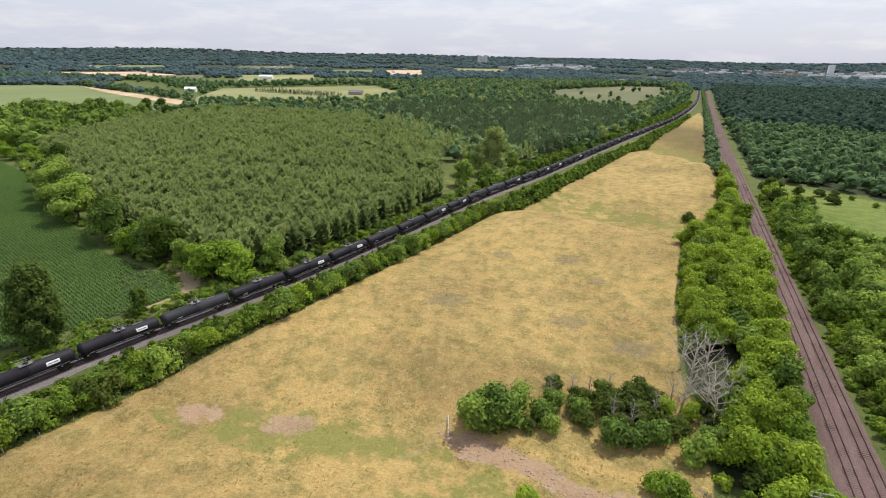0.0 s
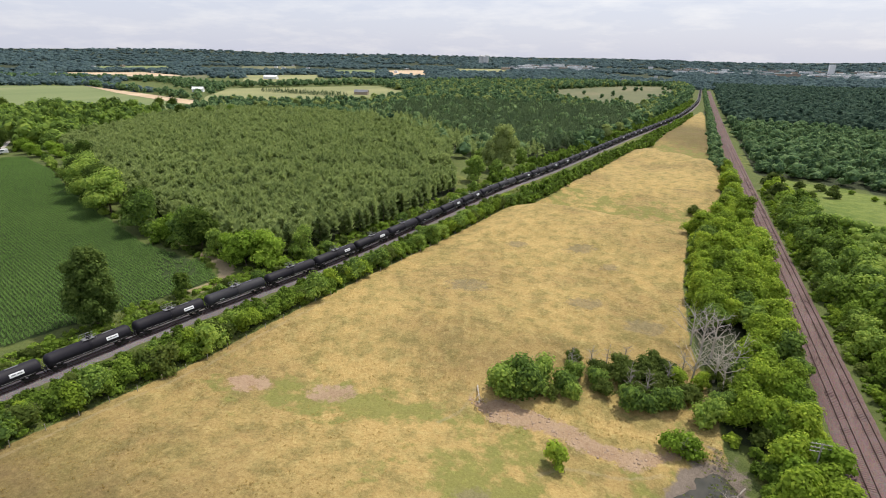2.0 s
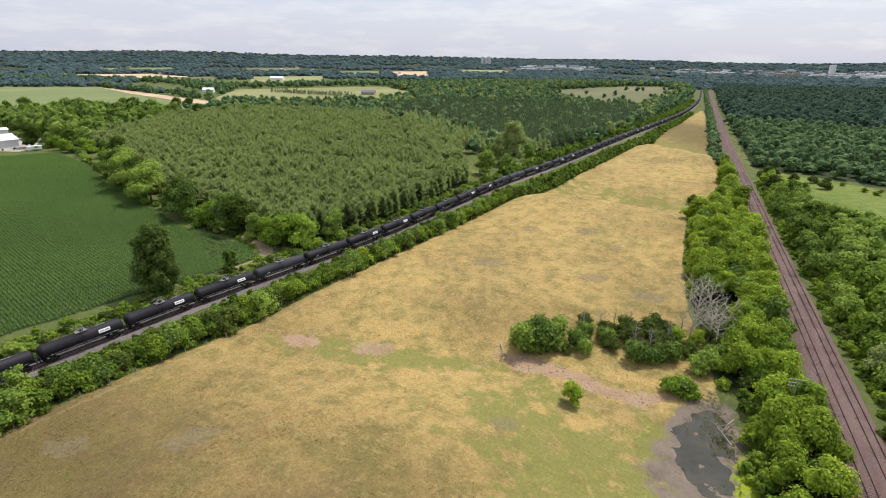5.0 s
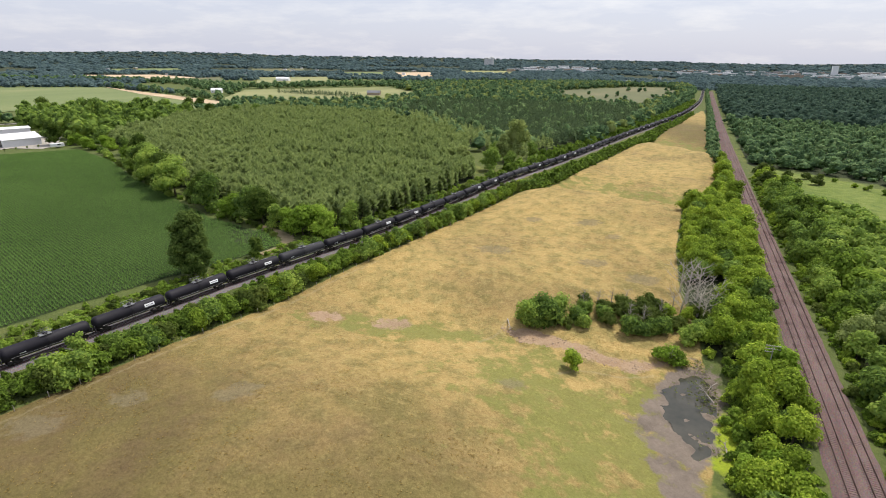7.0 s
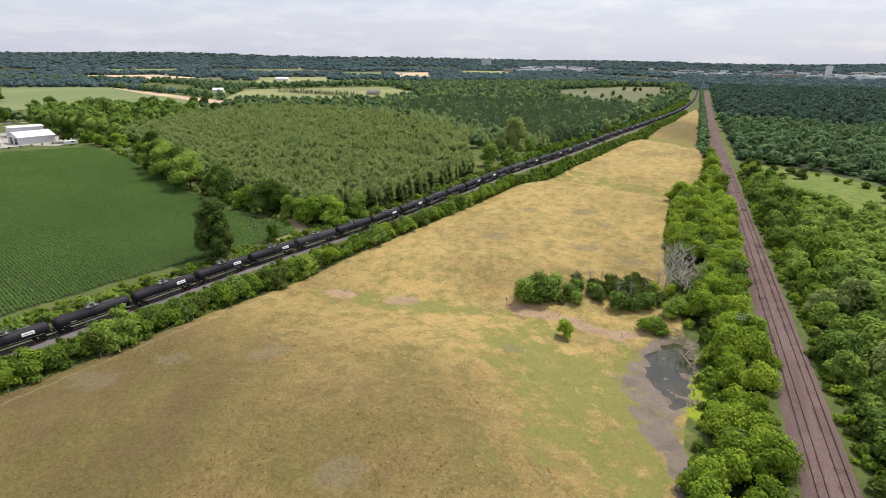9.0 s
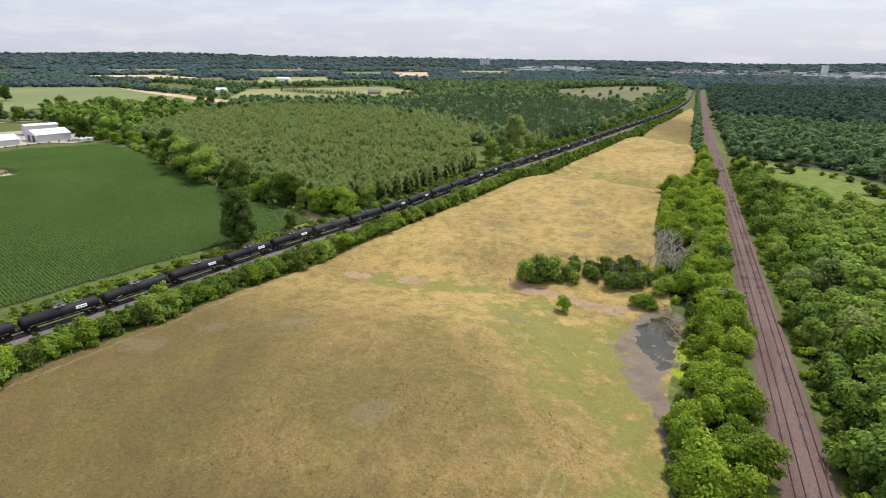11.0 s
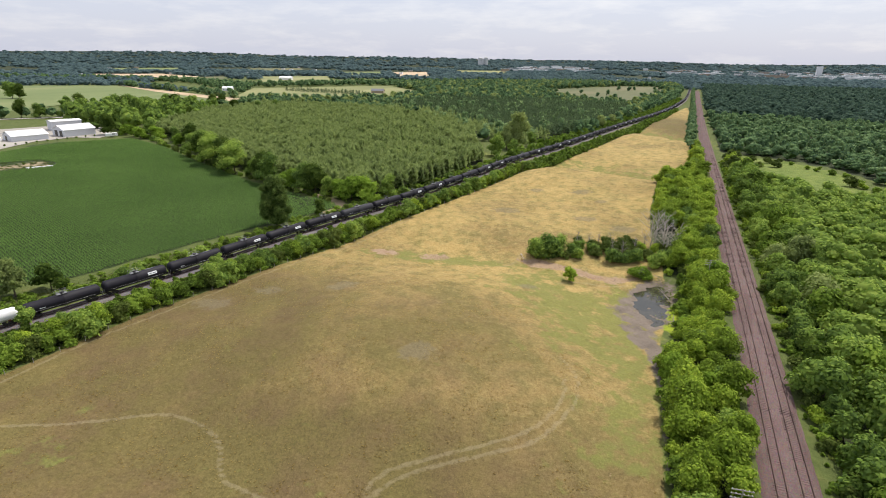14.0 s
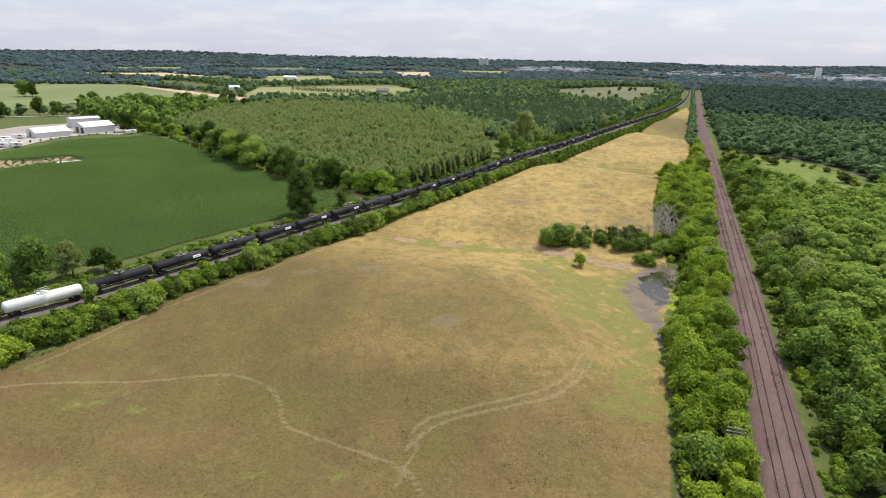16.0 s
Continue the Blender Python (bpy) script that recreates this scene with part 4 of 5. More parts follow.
for y in np.arange(-62, 340, 5.7):
    x0 = float(np.interp(y, PASTURE_RIGHT[:, 1], PASTURE_RIGHT[:, 0])) + 2.4
    x1 = float(x_right(y)) - 6.4
    n = max(1, int(math.ceil((x1 - x0) / 4.9)))
    for k in range(n):
        x = x0 + (x1 - x0) * (k + 0.5) / n + rng.uniform(-1.3, 1.3)
        yy = y + rng.normal() * 1.4
        if 88 < yy < 122 and x < 14 or 28 < yy < 84 and x < 18.5:
            continue
        kind = rng.choice([0, 1, 2, 3, 4, 5], p=[0.22, 0.22, 0.2, 0.14, 0.1, 0.12])
        spots.append((x, yy, kind, 0.86 if y < 60 else 1.0))
plant(row_kinds, spots, rng, 0.8, 1.12)
under_kinds = [tree_kind(50 + k, 1.9 + 0.2 * k, 2.6 + 0.4 * k, 520, 0.42, (LEAF_ROW, LEAF_HEDGE)[k], "leafy undergrowth bush at the foot of the tree row", "undergrowth_bush", "shrub", "tree row undergrowth", 0.0, 8, 0.05) for k in range(2)]
spots = []
for y in np.arange(-60, 200, 3.6):
    x0 = float(np.interp(y, PASTURE_RIGHT[:, 1], PASTURE_RIGHT[:, 0])) + 1.2
    if not 86 < y < 122 and not 28 < y < 84:
        spots.append((x0 + rng.random() * 1.5, y + rng.normal() * 0.6, rng.integers(2)))
    if 28 < y < 84:
        spots.append((17.6 + rng.random() * 2, y + rng.normal() * 0.6, rng.integers(2)))
        if rng.random() < 0.6:
            spots.append((15.8 + rng.random() * 1.2, y + 1.5 + rng.normal() * 0.6, rng.integers(2), 0.7))
plant(under_kinds, spots, rng)

RW_L = "broad green woodland tree on the far side of the double track"
rw_kinds = [tree_kind(40 + k, 5.2 + 0.5 * k, 9.4 + 0.8 * k, 1700, 0.7, (LEAF_OAK, LEAF_HEDGE, LEAF_OAK, LEAF_WILLOW)[k], RW_L, group="woodland edge", clear=0.06, masses=12) for k in range(4)]
spots = []
for y in np.arange(-66, 268, 6.6):
    reach = float(x_right(y)) + 21
    x = float(x_right(y)) + 10.2
    while x < reach:
        xx, yy = x + rng.normal() * 0.9, y + rng.normal() * 1.2
        if not inside(np.array([xx]), np.array([yy]), MEADOW)[0]:
            spots.append((xx, yy, rng.choice([0, 1, 2, 3], p=[0.36, 0.28, 0.24, 0.12]), 0.82 if x - x_right(y) < 12 else 1.0))
        x += 7.0
plant(rw_kinds, spots, rng, 0.78, 1.15)

# shrubs along the margins of the double track
verge_kinds = [tree_kind(60 + k, 1.5 + 0.3 * k, 1.8 + 0.4 * k, 380, 0.4, (LEAF_HEDGE, LEAF_ROW, LEAF_SCRUB)[k], "low leafy shrub on the track verge", "verge_shrub", "shrub", "verge shrubs", 0.0, 6, 0.05) for k in range(3)]
spots = []
for y in np.arange(-60, 300, 3.3):
    if rng.random() < 0.9:
        spots.append((float(x_right(y)) + 6.9 + rng.normal() * 0.7, y + rng.normal(), rng.integers(3)))
    if rng.random() < 0.15:
        spots.append((float(x_right(y)) - 7.0 + rng.normal() * 0.3, y + rng.normal(), rng.integers(3), 0.7))
for y in (268, 276, 283, 290, 262, 255, 246, 240, 232, 225, 300, 305, 312):
    spots.append((float(x_right(y)) + 9.5 + rng.random() * 6, y, rng.integers(3), 1.6))
for x, y in ((52, 300), (54, 304), (61, 303), (95, 262), (98, 266), (92, 258), (97, 254), (101, 246), (96, 288), (90, 292), (84, 300), (79, 306), (58, 318), (66, 322), (72, 318), (50, 318), (82, 219), (75, 221), (69, 224), (64, 229)):
    spots.append((x, y, rng.integers(3), 1.1 + 1.2 * rng.random()))
for y in np.arange(222, 336, 4.5):
    spots.append((float(x_right(y)) + 10.5 + rng.random() * 7, y, rng.integers(3), 1.5 + 1.2 * rng.random()))
plant(verge_kinds, spots, rng)

# hedgerow between train and pasture
hedge_kinds = [tree_kind(70 + k, 2.4 + 0.32 * k, 3.2 + 0.55 * k, 1050, 0.38, (LEAF_HEDGE, LEAF_HEDGE, LEAF_ROW, LEAF_SCRUB, LEAF_OAK)[k], "leafy green shrub in the hedgerow along the railway", "shrub", "shrub", "hedgerow shrubs", 0.0, 7, 0.06) for k in range(5)]
spots = []
for y in np.arange(-72, 215, 3.1):
    a, b = float(x_left(y)) + 6.4, float(np.interp(y, PASTURE_LEFT[:, 1], PASTURE_LEFT[:, 0])) - 1.4
    for k in range(3):
        u = 0.97 - 0.30 * k - 0.12 * rng.random()
        if k == 2 and rng.random() < 0.35:
            continue
        spots.append((a + (b - a) * u, y + rng.normal() * 0.8, rng.choice([0, 1, 2, 3, 4], p=[0.3, 0.28, 0.18, 0.12, 0.12]), (1.0, 0.95, 0.62)[k]))
plant(hedge_kinds, spots, rng, 0.9, 1.3)

# the far stretch of the hedge and of the verges
bush_shapes = [broadleaf(np.random.default_rng(140 + k), 3.0, 3.6, 70, 1.3, 0.0, 4) for k in range(4)]


def woods(name, shapes, x, y, size, tall, material, label, category="woods", sink=0.3):
    v, f = spread_out(shapes, x, y, height(x, y) - sink, size, tall, np.random.default_rng(len(x)))
    ob = sheet(name, v, f, material)
    ob.data.polygons.foreach_set("use_smooth", np.ones(len(f), bool))
    return tagged(ob, label, category, kind="stuff")


hy = np.repeat(np.arange(215, 690, 3.6), 2) + rng.normal(size=264) * 0.8
ha, hb = x_left(hy) + 5.5, np.interp(hy, PASTURE_LEFT[:, 1], PASTURE_LEFT[:, 0]) - 1.4
hx = ha + (hb - ha) * np.where(np.arange(264) % 2, 0.95, 0.45 + 0.3 * rng.random(264))
woods("far_hedge", bush_shapes, hx, hy, 0.8 + 0.5 * rng.random(264), 0.8 + 0.6 * rng.random(264), LEAF_HEDGE, "green hedge running on along the railway", "hedge")
hy = np.concatenate((np.arange(250, 900, 3.0), np.arange(250, 900, 4.0)))
hx = x_left(hy) - 7.5 - 8 * rng.random(len(hy))
woods("far_bushes", bush_shapes, hx, hy, 0.7 + 0.8 * rng.random(len(hy)), 0.8 + 1.0 * rng.random(len(hy)), LEAF_HEDGE, "green bushes on the far side of the train", "bushes")

# weeds and seedlings between the hedge and the ballast
weed_shapes = [broadleaf(np.random.default_rng(150 + k), 1.3, 1.5, 120, 0.38, 0.0, 4) for k in range(4)]
wy = rng.uniform(-75, 215, 420)
wx = x_left(wy) + 3.4 + 4.2 * rng.random(len(wy)) ** 0.8
woods("bank_weeds", weed_shapes, wx, wy, 0.5 + 0.8 * rng.random(len(wy)), 0.5 + 0.9 * rng.random(len(wy)), LEAF_HEDGE, "tall green weeds on the railway bank", "weeds", 0.1)

# single trees by the train
def egg_crown(seed, radius, low, top, count):
    """Masses wound evenly round a tall egg, widest a little below its middle."""
    g = np.random.default_rng(seed)
    rows = [(0, 0, low + (top - low) * 0.45, radius * 0.66, (top - low) * 0.42)]
    for k in range(count):
        u = (k + 0.5) / count
        wide = radius * math.sin(math.pi * (0.10 + 0.86 * u ** 0.85)) ** 0.7
        a, q = k * 2.4 + g.random() * 0.5, 0.45 + 0.3 * g.random()
        m_ = radius * (0.27 + 0.12 * g.random()) * (1.0 - 0.35 * u)
        rows.append((wide * q * math.cos(a), wide * q * math.sin(a), low + (top - low) * (0.06 + 0.86 * u), m_, m_ * 1.15))
    return rows


solo = [tree_kind(90, 7.7, 22.5, 8000, 0.55, LEAF_POPLAR, "tall dark poplar-like tree at the edge of the corn", trunk=0.38, blobs=egg_crown(90, 7.4, 1.2, 22.5, 34)),
        tree_kind(91, 3.2, 6.2, 900, 0.5, LEAF_DARK, "small dark round tree by the railway", clear=0.08, masses=8),
        tree_kind(92, 2.7, 6.6, 1100, 0.5, LEAF_OAK, "upright leafy young tree in the railway hedge", clear=0.05, masses=10),
        tree_kind(93, 9.6, 18.5, 4200, 0.72, LEAF_OAK, "big spreading oak at the corner of the wood", clear=0.14, masses=16, trunk=0.4),
        tree_kind(94, 7.6, 15.5, 3400, 0.70, LEAF_DARK, "dark green round-headed tree at the wood edge", clear=0.10, masses=14, trunk=0.32),
        tree_kind(95, 6.2, 10.0, 2800, 0.58, LEAF_YELLOW, "yellow-green bushy tree at the wood edge", clear=0.05, masses=12),
        tree_kind(96, 7.0, 20.0, 3600, 0.75, LEAF_WILLOW, "tall pale green willow by a clearing", clear=0.10, masses=20, trunk=0.45),
        tree_kind(97, 6.4, 13.5, 2800, 0.62, LEAF_OAK, "leafy green tree at the wood edge", clear=0.08, masses=12, trunk=0.3)]
solo_spots = [(-124, 59.5, 0, 1.0), (-119.5, 80, 1, 1.0), (-109, 16.5, 2, 1.0), (-119.8, -30, 2, 0.95),
              (-203, 119, 3, 1.0), (-214, 125, 4, 1.1), (-228, 128, 3, 0.95), (-240, 134, 4, 1.15), (-252, 141, 3, 0.9), (-172, 110, 7, 1.1), (-179, 114, 4, 0.95), (-188, 118, 7, 0.8),
              (-158, 108, 5, 1.0), (-149, 107, 7, 1.0), (-143, 108, 4, 0.9), (-120.5, 104, 5, 1.1), (-115, 108, 5, 1.0), (-127, 105, 5, 0.85), (-110, 118, 7, 0.7), (-134, 106, 7, 0.7),
              (-101.5, 284, 6, 1.25), (-106, 276, 6, 0.85), (-103, 248, 7, 1.0), (-121, 250, 6, 0.7), (-97, 262, 7, 0.8), (-116, 290, 7, 0.9), (-108, 300, 7, 0.9), (-95, 300, 7, 0.8),
              (-145, -28, 7, 0.9), (-152, -24, 7, 0.85), (-141, -21, 6, 0.5), (-157, -34, 5, 1.0), (-137.5, -14, 1, 1.35), (-148, -38, 7, 0.85), (-163, -42, 7, 0.95), (-176, -52, 7, 1.0), (-154, -45, 5, 0.9),
              (-262, 150, 7, 1.0), (-280, 160, 4, 0.9), (-292, 162, 5, 0.9), (-304, 170, 7, 0.8), (-330, 176, 5, 1.0), (-345, 182, 7, 0.9), (-376, 172, 4, 1.0), (-366, 178, 5, 0.8), (-352, 174, 5, 0.8), (-340, 170, 5, 0.85),
              (-552, 268, 4, 1.1), (-540, 262, 3, 0.8), (-524, 286, 3, 1.0), (-510, 292, 3, 1.0), (-505, 280, 4, 1.2), (-495, 300, 7, 1.1), (-470, 300, 7, 1.2), (-455, 318, 3, 0.9), (-480, 320, 4, 1.2),
              (-778, 328, 3, 1.3), (-770, 332, 4, 1.2), (-545, 176, 4, 1.0), (-560, 182, 4, 0.9), (-540, 205, 4, 1.0), (-528, 214, 7, 1.0), (-575, 168, 4, 0.9), (-590, 160, 4, 0.8),
              (-425, 305, 7, 1.1), (-440, 330, 7, 1.0), (-410, 330, 4, 0.9), (-396, 350, 7, 1.0), (-386, 362, 7, 1.0), (-372, 352, 5, 0.8), (-455, 345, 4, 1.0), (-470, 372, 4, 1.0)]
plant(solo, solo_spots, rng, 0.94, 1.06)

# weeds and bushes on the corn side of the train
side_kinds = [tree_kind(110 + k, 1.2 + 0.3 * k, 1.4 + 0.5 * k, 360, 0.36, (LEAF_HEDGE, LEAF_SCRUB, LEAF_OAK)[k], "low bush in the weeds beside the train", "trackside_bush", "shrub", "trackside bushes", 0.0, 6, 0.05) for k in range(3)]
spots = [(float(x_left(y)) - 7 - 5 * rng.random(), y + rng.normal(), rng.integers(3), 0.8 + 1.0 * rng.random() ** 2) for y in np.arange(-70, 110, 2.8)]
spots += [(float(x_left(y)) - 6 - 5 * rng.random(), y + rng.normal(), rng.integers(3), 1.0 + 0.8 * rng.random()) for y in np.arange(110, 250, 5.0)]
spots += [(-126 - 12 * u + rng.normal(), 99 + 2.9 * u + rng.normal(), rng.integers(3), 1.2) for u in np.linspace(0, 8, 24)]
spots += [(-222 - 10 * u + rng.normal(), 124 + 4.2 * u + rng.normal(), rng.integers(3), 1.5) for u in np.linspace(0, 12, 24)]
plant(side_kinds, spots, rng)

# thicket by the pond
POND_L = "dense rounded dark green bush near the pond"
pond_kinds = [tree_kind(120, 3.9, 5.6, 1900, 0.42, LEAF_OAK, POND_L, "bush", "bush", "pond thicket", 0.0, 14, 0.08),
              tree_kind(121, 3.3, 3.8, 1500, 0.40, LEAF_OAK, POND_L, "bush", "bush", "pond thicket", 0.0, 13, 0.08),
              tree_kind(122, 3.4, 4.2, 1300, 0.40, LEAF_SCRUB, "grey-green scrubby bush near the pond", "bush", "bush", "pond thicket", 0.0, 13, 0.08),
              tree_kind(123, 2.7, 4.4, 1000, 0.42, LEAF_ROW, "bright green round bush alone by the bank", "bush", "bush", "", 0.04, 8, 0.08),
              tree_kind(124, 3.5, 3.3, 1000, 0.42, LEAF_YELLOW, "olive spreading bush at the edge of the pond", "bush", "bush", "", 0.02, 8, 0.08)]
plant(pond_kinds, [(-29.3, 79.8, 0, 1.3), (-25.8, 81.8, 0, 1.25), (-23.8, 84.8, 0, 1.25), (-28, 83.4, 1, 1.4), (-20.5, 83.5, 2, 0.62), (-18.5, 86.5, 1, 1.0), (-16.5, 84.8, 1, 0.9), (-17.5, 91, 0, 0.75),
                   (-12.5, 91.5, 1, 0.95), (-11, 88.5, 2, 0.72), (-7.5, 93.5, 2, 1.05), (-4.5, 97, 2, 1.0), (-0.5, 99, 2, 1.0), (2.5, 97.5, 3, 0.9), (-5, 86.5, 1, 1.15), (-2.5, 87.5, 1, 1.0), (1, 89.8, 1, 1.1),
                   (-9, 96.5, 2, 1.0), (-1.5, 94, 2, 1.05), (-13.5, 94, 2, 0.8), (-5.5, 90, 2, 0.9), (4.5, 93.5, 2, 0.9), (-3, 100.5, 2, 0.9), (6.5, 97.5, 3, 0.8), (8.2, 88.5, 1, 1.15), (10.5, 91.5, 0, 0.85), (-14.6, 64.8, 3, 1.0), (2.8, 78.2, 4, 1.05), (5.6, 79.5, 4, 0.9), (1.6, 242, 2, 0.95), (12.5, 97, 2, 1.0), (9, 102, 2, 0.8), (-19, 96, 2, 0.7),
                   (16.5, 92, 1, 1.0), (17.5, 86, 2, 1.0), (18.5, 78, 1, 0.9), (18, 68, 2, 0.8)], rng, 0.96, 1.06)


def dead_tree(seed, tall, spread, limbs, x, y, label, name="dead_tree", material=DEADWOOD, lean=0.0, sub=5, group="dead trees"):
    tree = holder(name, label, "dead tree", group, pose(x, y, float(height(x, y)), 0, 0, seed * 67))
    part("trunk", branched(np.random.default_rng(seed), tall, tall * 0.03, limbs, spread, lean=lean, sub=sub, start=0.22), material, tree)


for k, (x, y, tall, lean) in enumerate(((6.0, 107, 10.5, 0.10), (9.0, 101, 9.8, -0.15), (11.5, 98.5, 8.0, 0.3), (4.2, 114, 8.0, -0.1), (8.5, 110, 10.0, 0.0), (12.5, 104, 8.0, 0.3), (5.0, 100, 8.0, -0.2))):
    dead_tree(200 + k, tall, 6.0, 14, x, y, "bare pale grey dead tree beside the pasture", lean=lean)
for k, (x, y, tall) in enumerate(((-18.5, 92, 6.2), (-6.5, 90.5, 6.4), (-3.0, 91.0, 5.8), (-12, 97, 4.6), (-24.5, 88, 5.2), (-8.5, 99, 5.0), (4.5, 77.0, 3.4), (-15, 95, 5.0), (0.5, 95, 6.2), (3, 101, 5.5))):
    dead_tree(220 + k, tall, 2.2, 14, x, y, "thin bare grey twiggy shrub in the thicket", "bare_shrub", TWIG, sub=4, group="bare shrubs")
# fallen timber
for k, (x, y, a, tall) in enumerate(((-35.0, 79.8, -65, 6.5), (13.5, 66, 120, 5.5), (14.0, 73, 250, 5.0), (16, 50, 100, 3.5))):
    log = holder("fallen_branch", "bleached fallen branch lying on the ground", "branch", "fallen branches", pose(x, y, float(height(x, y)) + 0.25, 0, 84, a))
    part("limb", branched(np.random.default_rng(240 + k), tall, 0.16, 8, 1.9, sub=3), DEADWOOD if k == 0 else TWIG, log)


# broken earth and pale stones on the worn bank
rub = np.random.default_rng(61)
bx, by = scattered(BANK, 1.0, rub, 0.5)
stone = []
for k in range(3):
    b_ = bmesh.new()
    bmesh.ops.create_icosphere(b_, subdivisions=1, radius=0.22)
    co = np.array([v_.co[:] for v_ in b_.verts]) * (1 + 0.35 * rub.random((len(b_.verts), 1))) * (1, 0.8, 0.55)
    b_.verts.index_update()
    stone.append((co, np.array([[v_.index for v_ in f_.verts] for f_ in b_.faces])))
    b_.free()
woods("bank_rubble", stone, bx, by, 0.5 + 1.3 * rub.random(len(bx)) ** 2, 0.5 + 1.0 * rub.random(len(bx)), plain("bank_earth", (0.36, 0.26, 0.18), 0.95, 0.3, 1.2), "pale clods and stones on the trampled bank", "rubble", 0.05)


# ---- plantation and woods ----
rng = np.random.default_rng(21)
pine_shapes = [pine(np.random.default_rng(300 + k), 10.2 + 0.9 * (k % 3), 3.7, 50, 0.42) for k in range(7)]
px, py = scattered(PINES, 3.5, rng, 0.45)
keep = (rng.random(len(px)) > 0.04) & (np.hypot(px + 120, py - 254) > 12)
px, py = px[keep], py[keep]
edge = from_line(px, py, PINES[:6] + PINES[-5:] + [PINES[0]])
front = np.argsort(edge)[:120]
rest = np.setdiff1d(np.arange(len(px)), front)
woods("pine_plantation", pine_shapes, px[rest], py[rest], 0.60 + 0.45 * rng.random(len(rest)), 0.74 + 0.30 * rng.random(len(rest)), NEEDLE_PINE, "dense plantation of green pines in close rows", "plantation")
pine_things = []
for k in range(3):
    tree = holder("pine_tree", "green pine with layered boughs at the plantation edge", "tree", "plantation edge pines")
    v, f = pine(np.random.default_rng(330 + k), 10.0 + k, 3.2, 110)
    bm = rod(bmesh.new(), (0, 0, -0.3), (0, 0, 9.6 + k), 0.16, 0.03, 7)
    part("trunk", bm, BARK, tree)
    sheet("crown", v, f, NEEDLE_PINE, tree)
    pine_things.append(tree)
plant(pine_things, [(px[j], py[j]) for j in front], rng, 0.7, 0.98)

sx, sy = scattered(SPRUCES, 5.2, rng)
front_d = from_line(sx, sy, [(-300, 415), (-240, 400), (-196, 362), (-118, 300), (-98, 312)])
young = front_d < 26 + 8 * rng.random(len(sx))
woods("young_spruces", [pine(np.random.default_rng(316 + k), 11.0, 2.9, 44, 0.2, True) for k in range(3)], sx[young], sy[young], 0.8 + 0.4 * rng.random(young.sum()), 0.75 + 0.3 * rng.random(young.sum()), NEEDLE_PINE, "belt of lighter green young spruces behind the plantation", "woods")
sx, sy = sx[~young], sy[~young]
woods("spruce_wood", [pine(np.random.default_rng(310 + k), 13.0, 2.7, 40, 0.2, True) for k in range(3)], sx, sy, 0.9 + 0.4 * rng.random(len(sx)), 0.75 + 0.45 * rng.random(len(sx)), NEEDLE_SPRUCE, "dark wood of narrow spruces behind the plantation", "woods")


def wood_shape(seed, leaves, size, masses=4):
    r = np.random.default_rng(seed)
    blobs = crown_blobs(r, 5.4, 0.8, 11.5, masses)
    return joined(lump(r, blobs, 0.88), leaf_cloud(r, blobs, leaves, size))


fine_shapes = [wood_shape(380 + k, 800, 0.78, 10) for k in range(4)]
mid_shapes = [wood_shape(400 + k, 150, 1.5, 5) for k in range(5)]
low_shapes = [wood_shape(420 + k, 58, 2.5, 3) for k in range(4)]
def along(px_right, distance):
    """A spot at a bearing, in units of the lens's half width right of the first view's middle, and a distance."""
    a = radians(25) - math.atan(px_right)
    return -distance * math.sin(a), distance * math.cos(a)


def wedge(u0, u1, near_r, far_r):
    """An outline between two bearings and two distances from the first eye."""
    return [along(u0, near_r), along(u0 * 0.98, far_r), along(u1, far_r * 1.04), along(u1, near_r * 0.97)]


FAR_FIELDS = [wedge(-0.36, -0.225, 1230, 1560), wedge(-0.10, -0.035, 1600, 2150), wedge(-0.36, -0.26, 2000, 2600), wedge(-0.20, -0.12, 1750, 2100), wedge(-0.62, -0.48, 2100, 2500), wedge(0.02, 0.11, 2100, 2600), wedge(-0.55, -0.42, 1330, 1500)]
OPEN = [(w, 0) for w in FAR_FIELDS] + [(FIELD_FAR, 6), (FIELD_PALE, 10), (FIELD_MID, 6), (FIELD_SLOPE, 8), (MEADOW, 3), (CORN, 3), (PINES, 2), (SPRUCES, 3)]


def clear_of_fields(x, y):
    ok = (np.abs(x - x_right(y)) > 8.5) | (y > 1290)
    ok &= (np.abs(x - x_left(y)) > 11) | (y > 1290)
    for poly, _ in OPEN:
        ok &= ~inside(x, y, poly)
    return ok


rx, ry = scattered(RIGHT_WOOD, 7.6, rng)
keep = clear_of_fields(rx, ry) & (rx > x_right(ry) + 21.5) & (ry < 265)
rx, ry = rx[keep], ry[keep]
woods("edge_wood", fine_shapes, rx, ry, 0.85 + 0.45 * rng.random(len(rx)), 0.7 + 0.35 * rng.random(len(rx)), LEAF_OAK, "leafy green wood beside the double track", "woods")
rx, ry = scattered(RIGHT_WOOD, 8.4, rng)
keep = clear_of_fields(rx, ry) & (ry >= 265) & (np.hypot(rx, ry) < 620)
rx, ry = rx[keep], ry[keep]
woods("near_wood", mid_shapes, rx, ry, 0.6 + 0.8 * rng.random(len(rx)) ** 1.4, 0.5 + 0.55 * rng.random(len(rx)), LEAF_WOODS_HAZED, "dense green deciduous wood beyond the meadow", "woods")
rx, ry = scattered(RIGHT_WOOD, 10.0, rng)
keep = clear_of_fields(rx, ry) & (np.hypot(rx, ry) >= 620)
rx, ry = rx[keep], ry[keep]
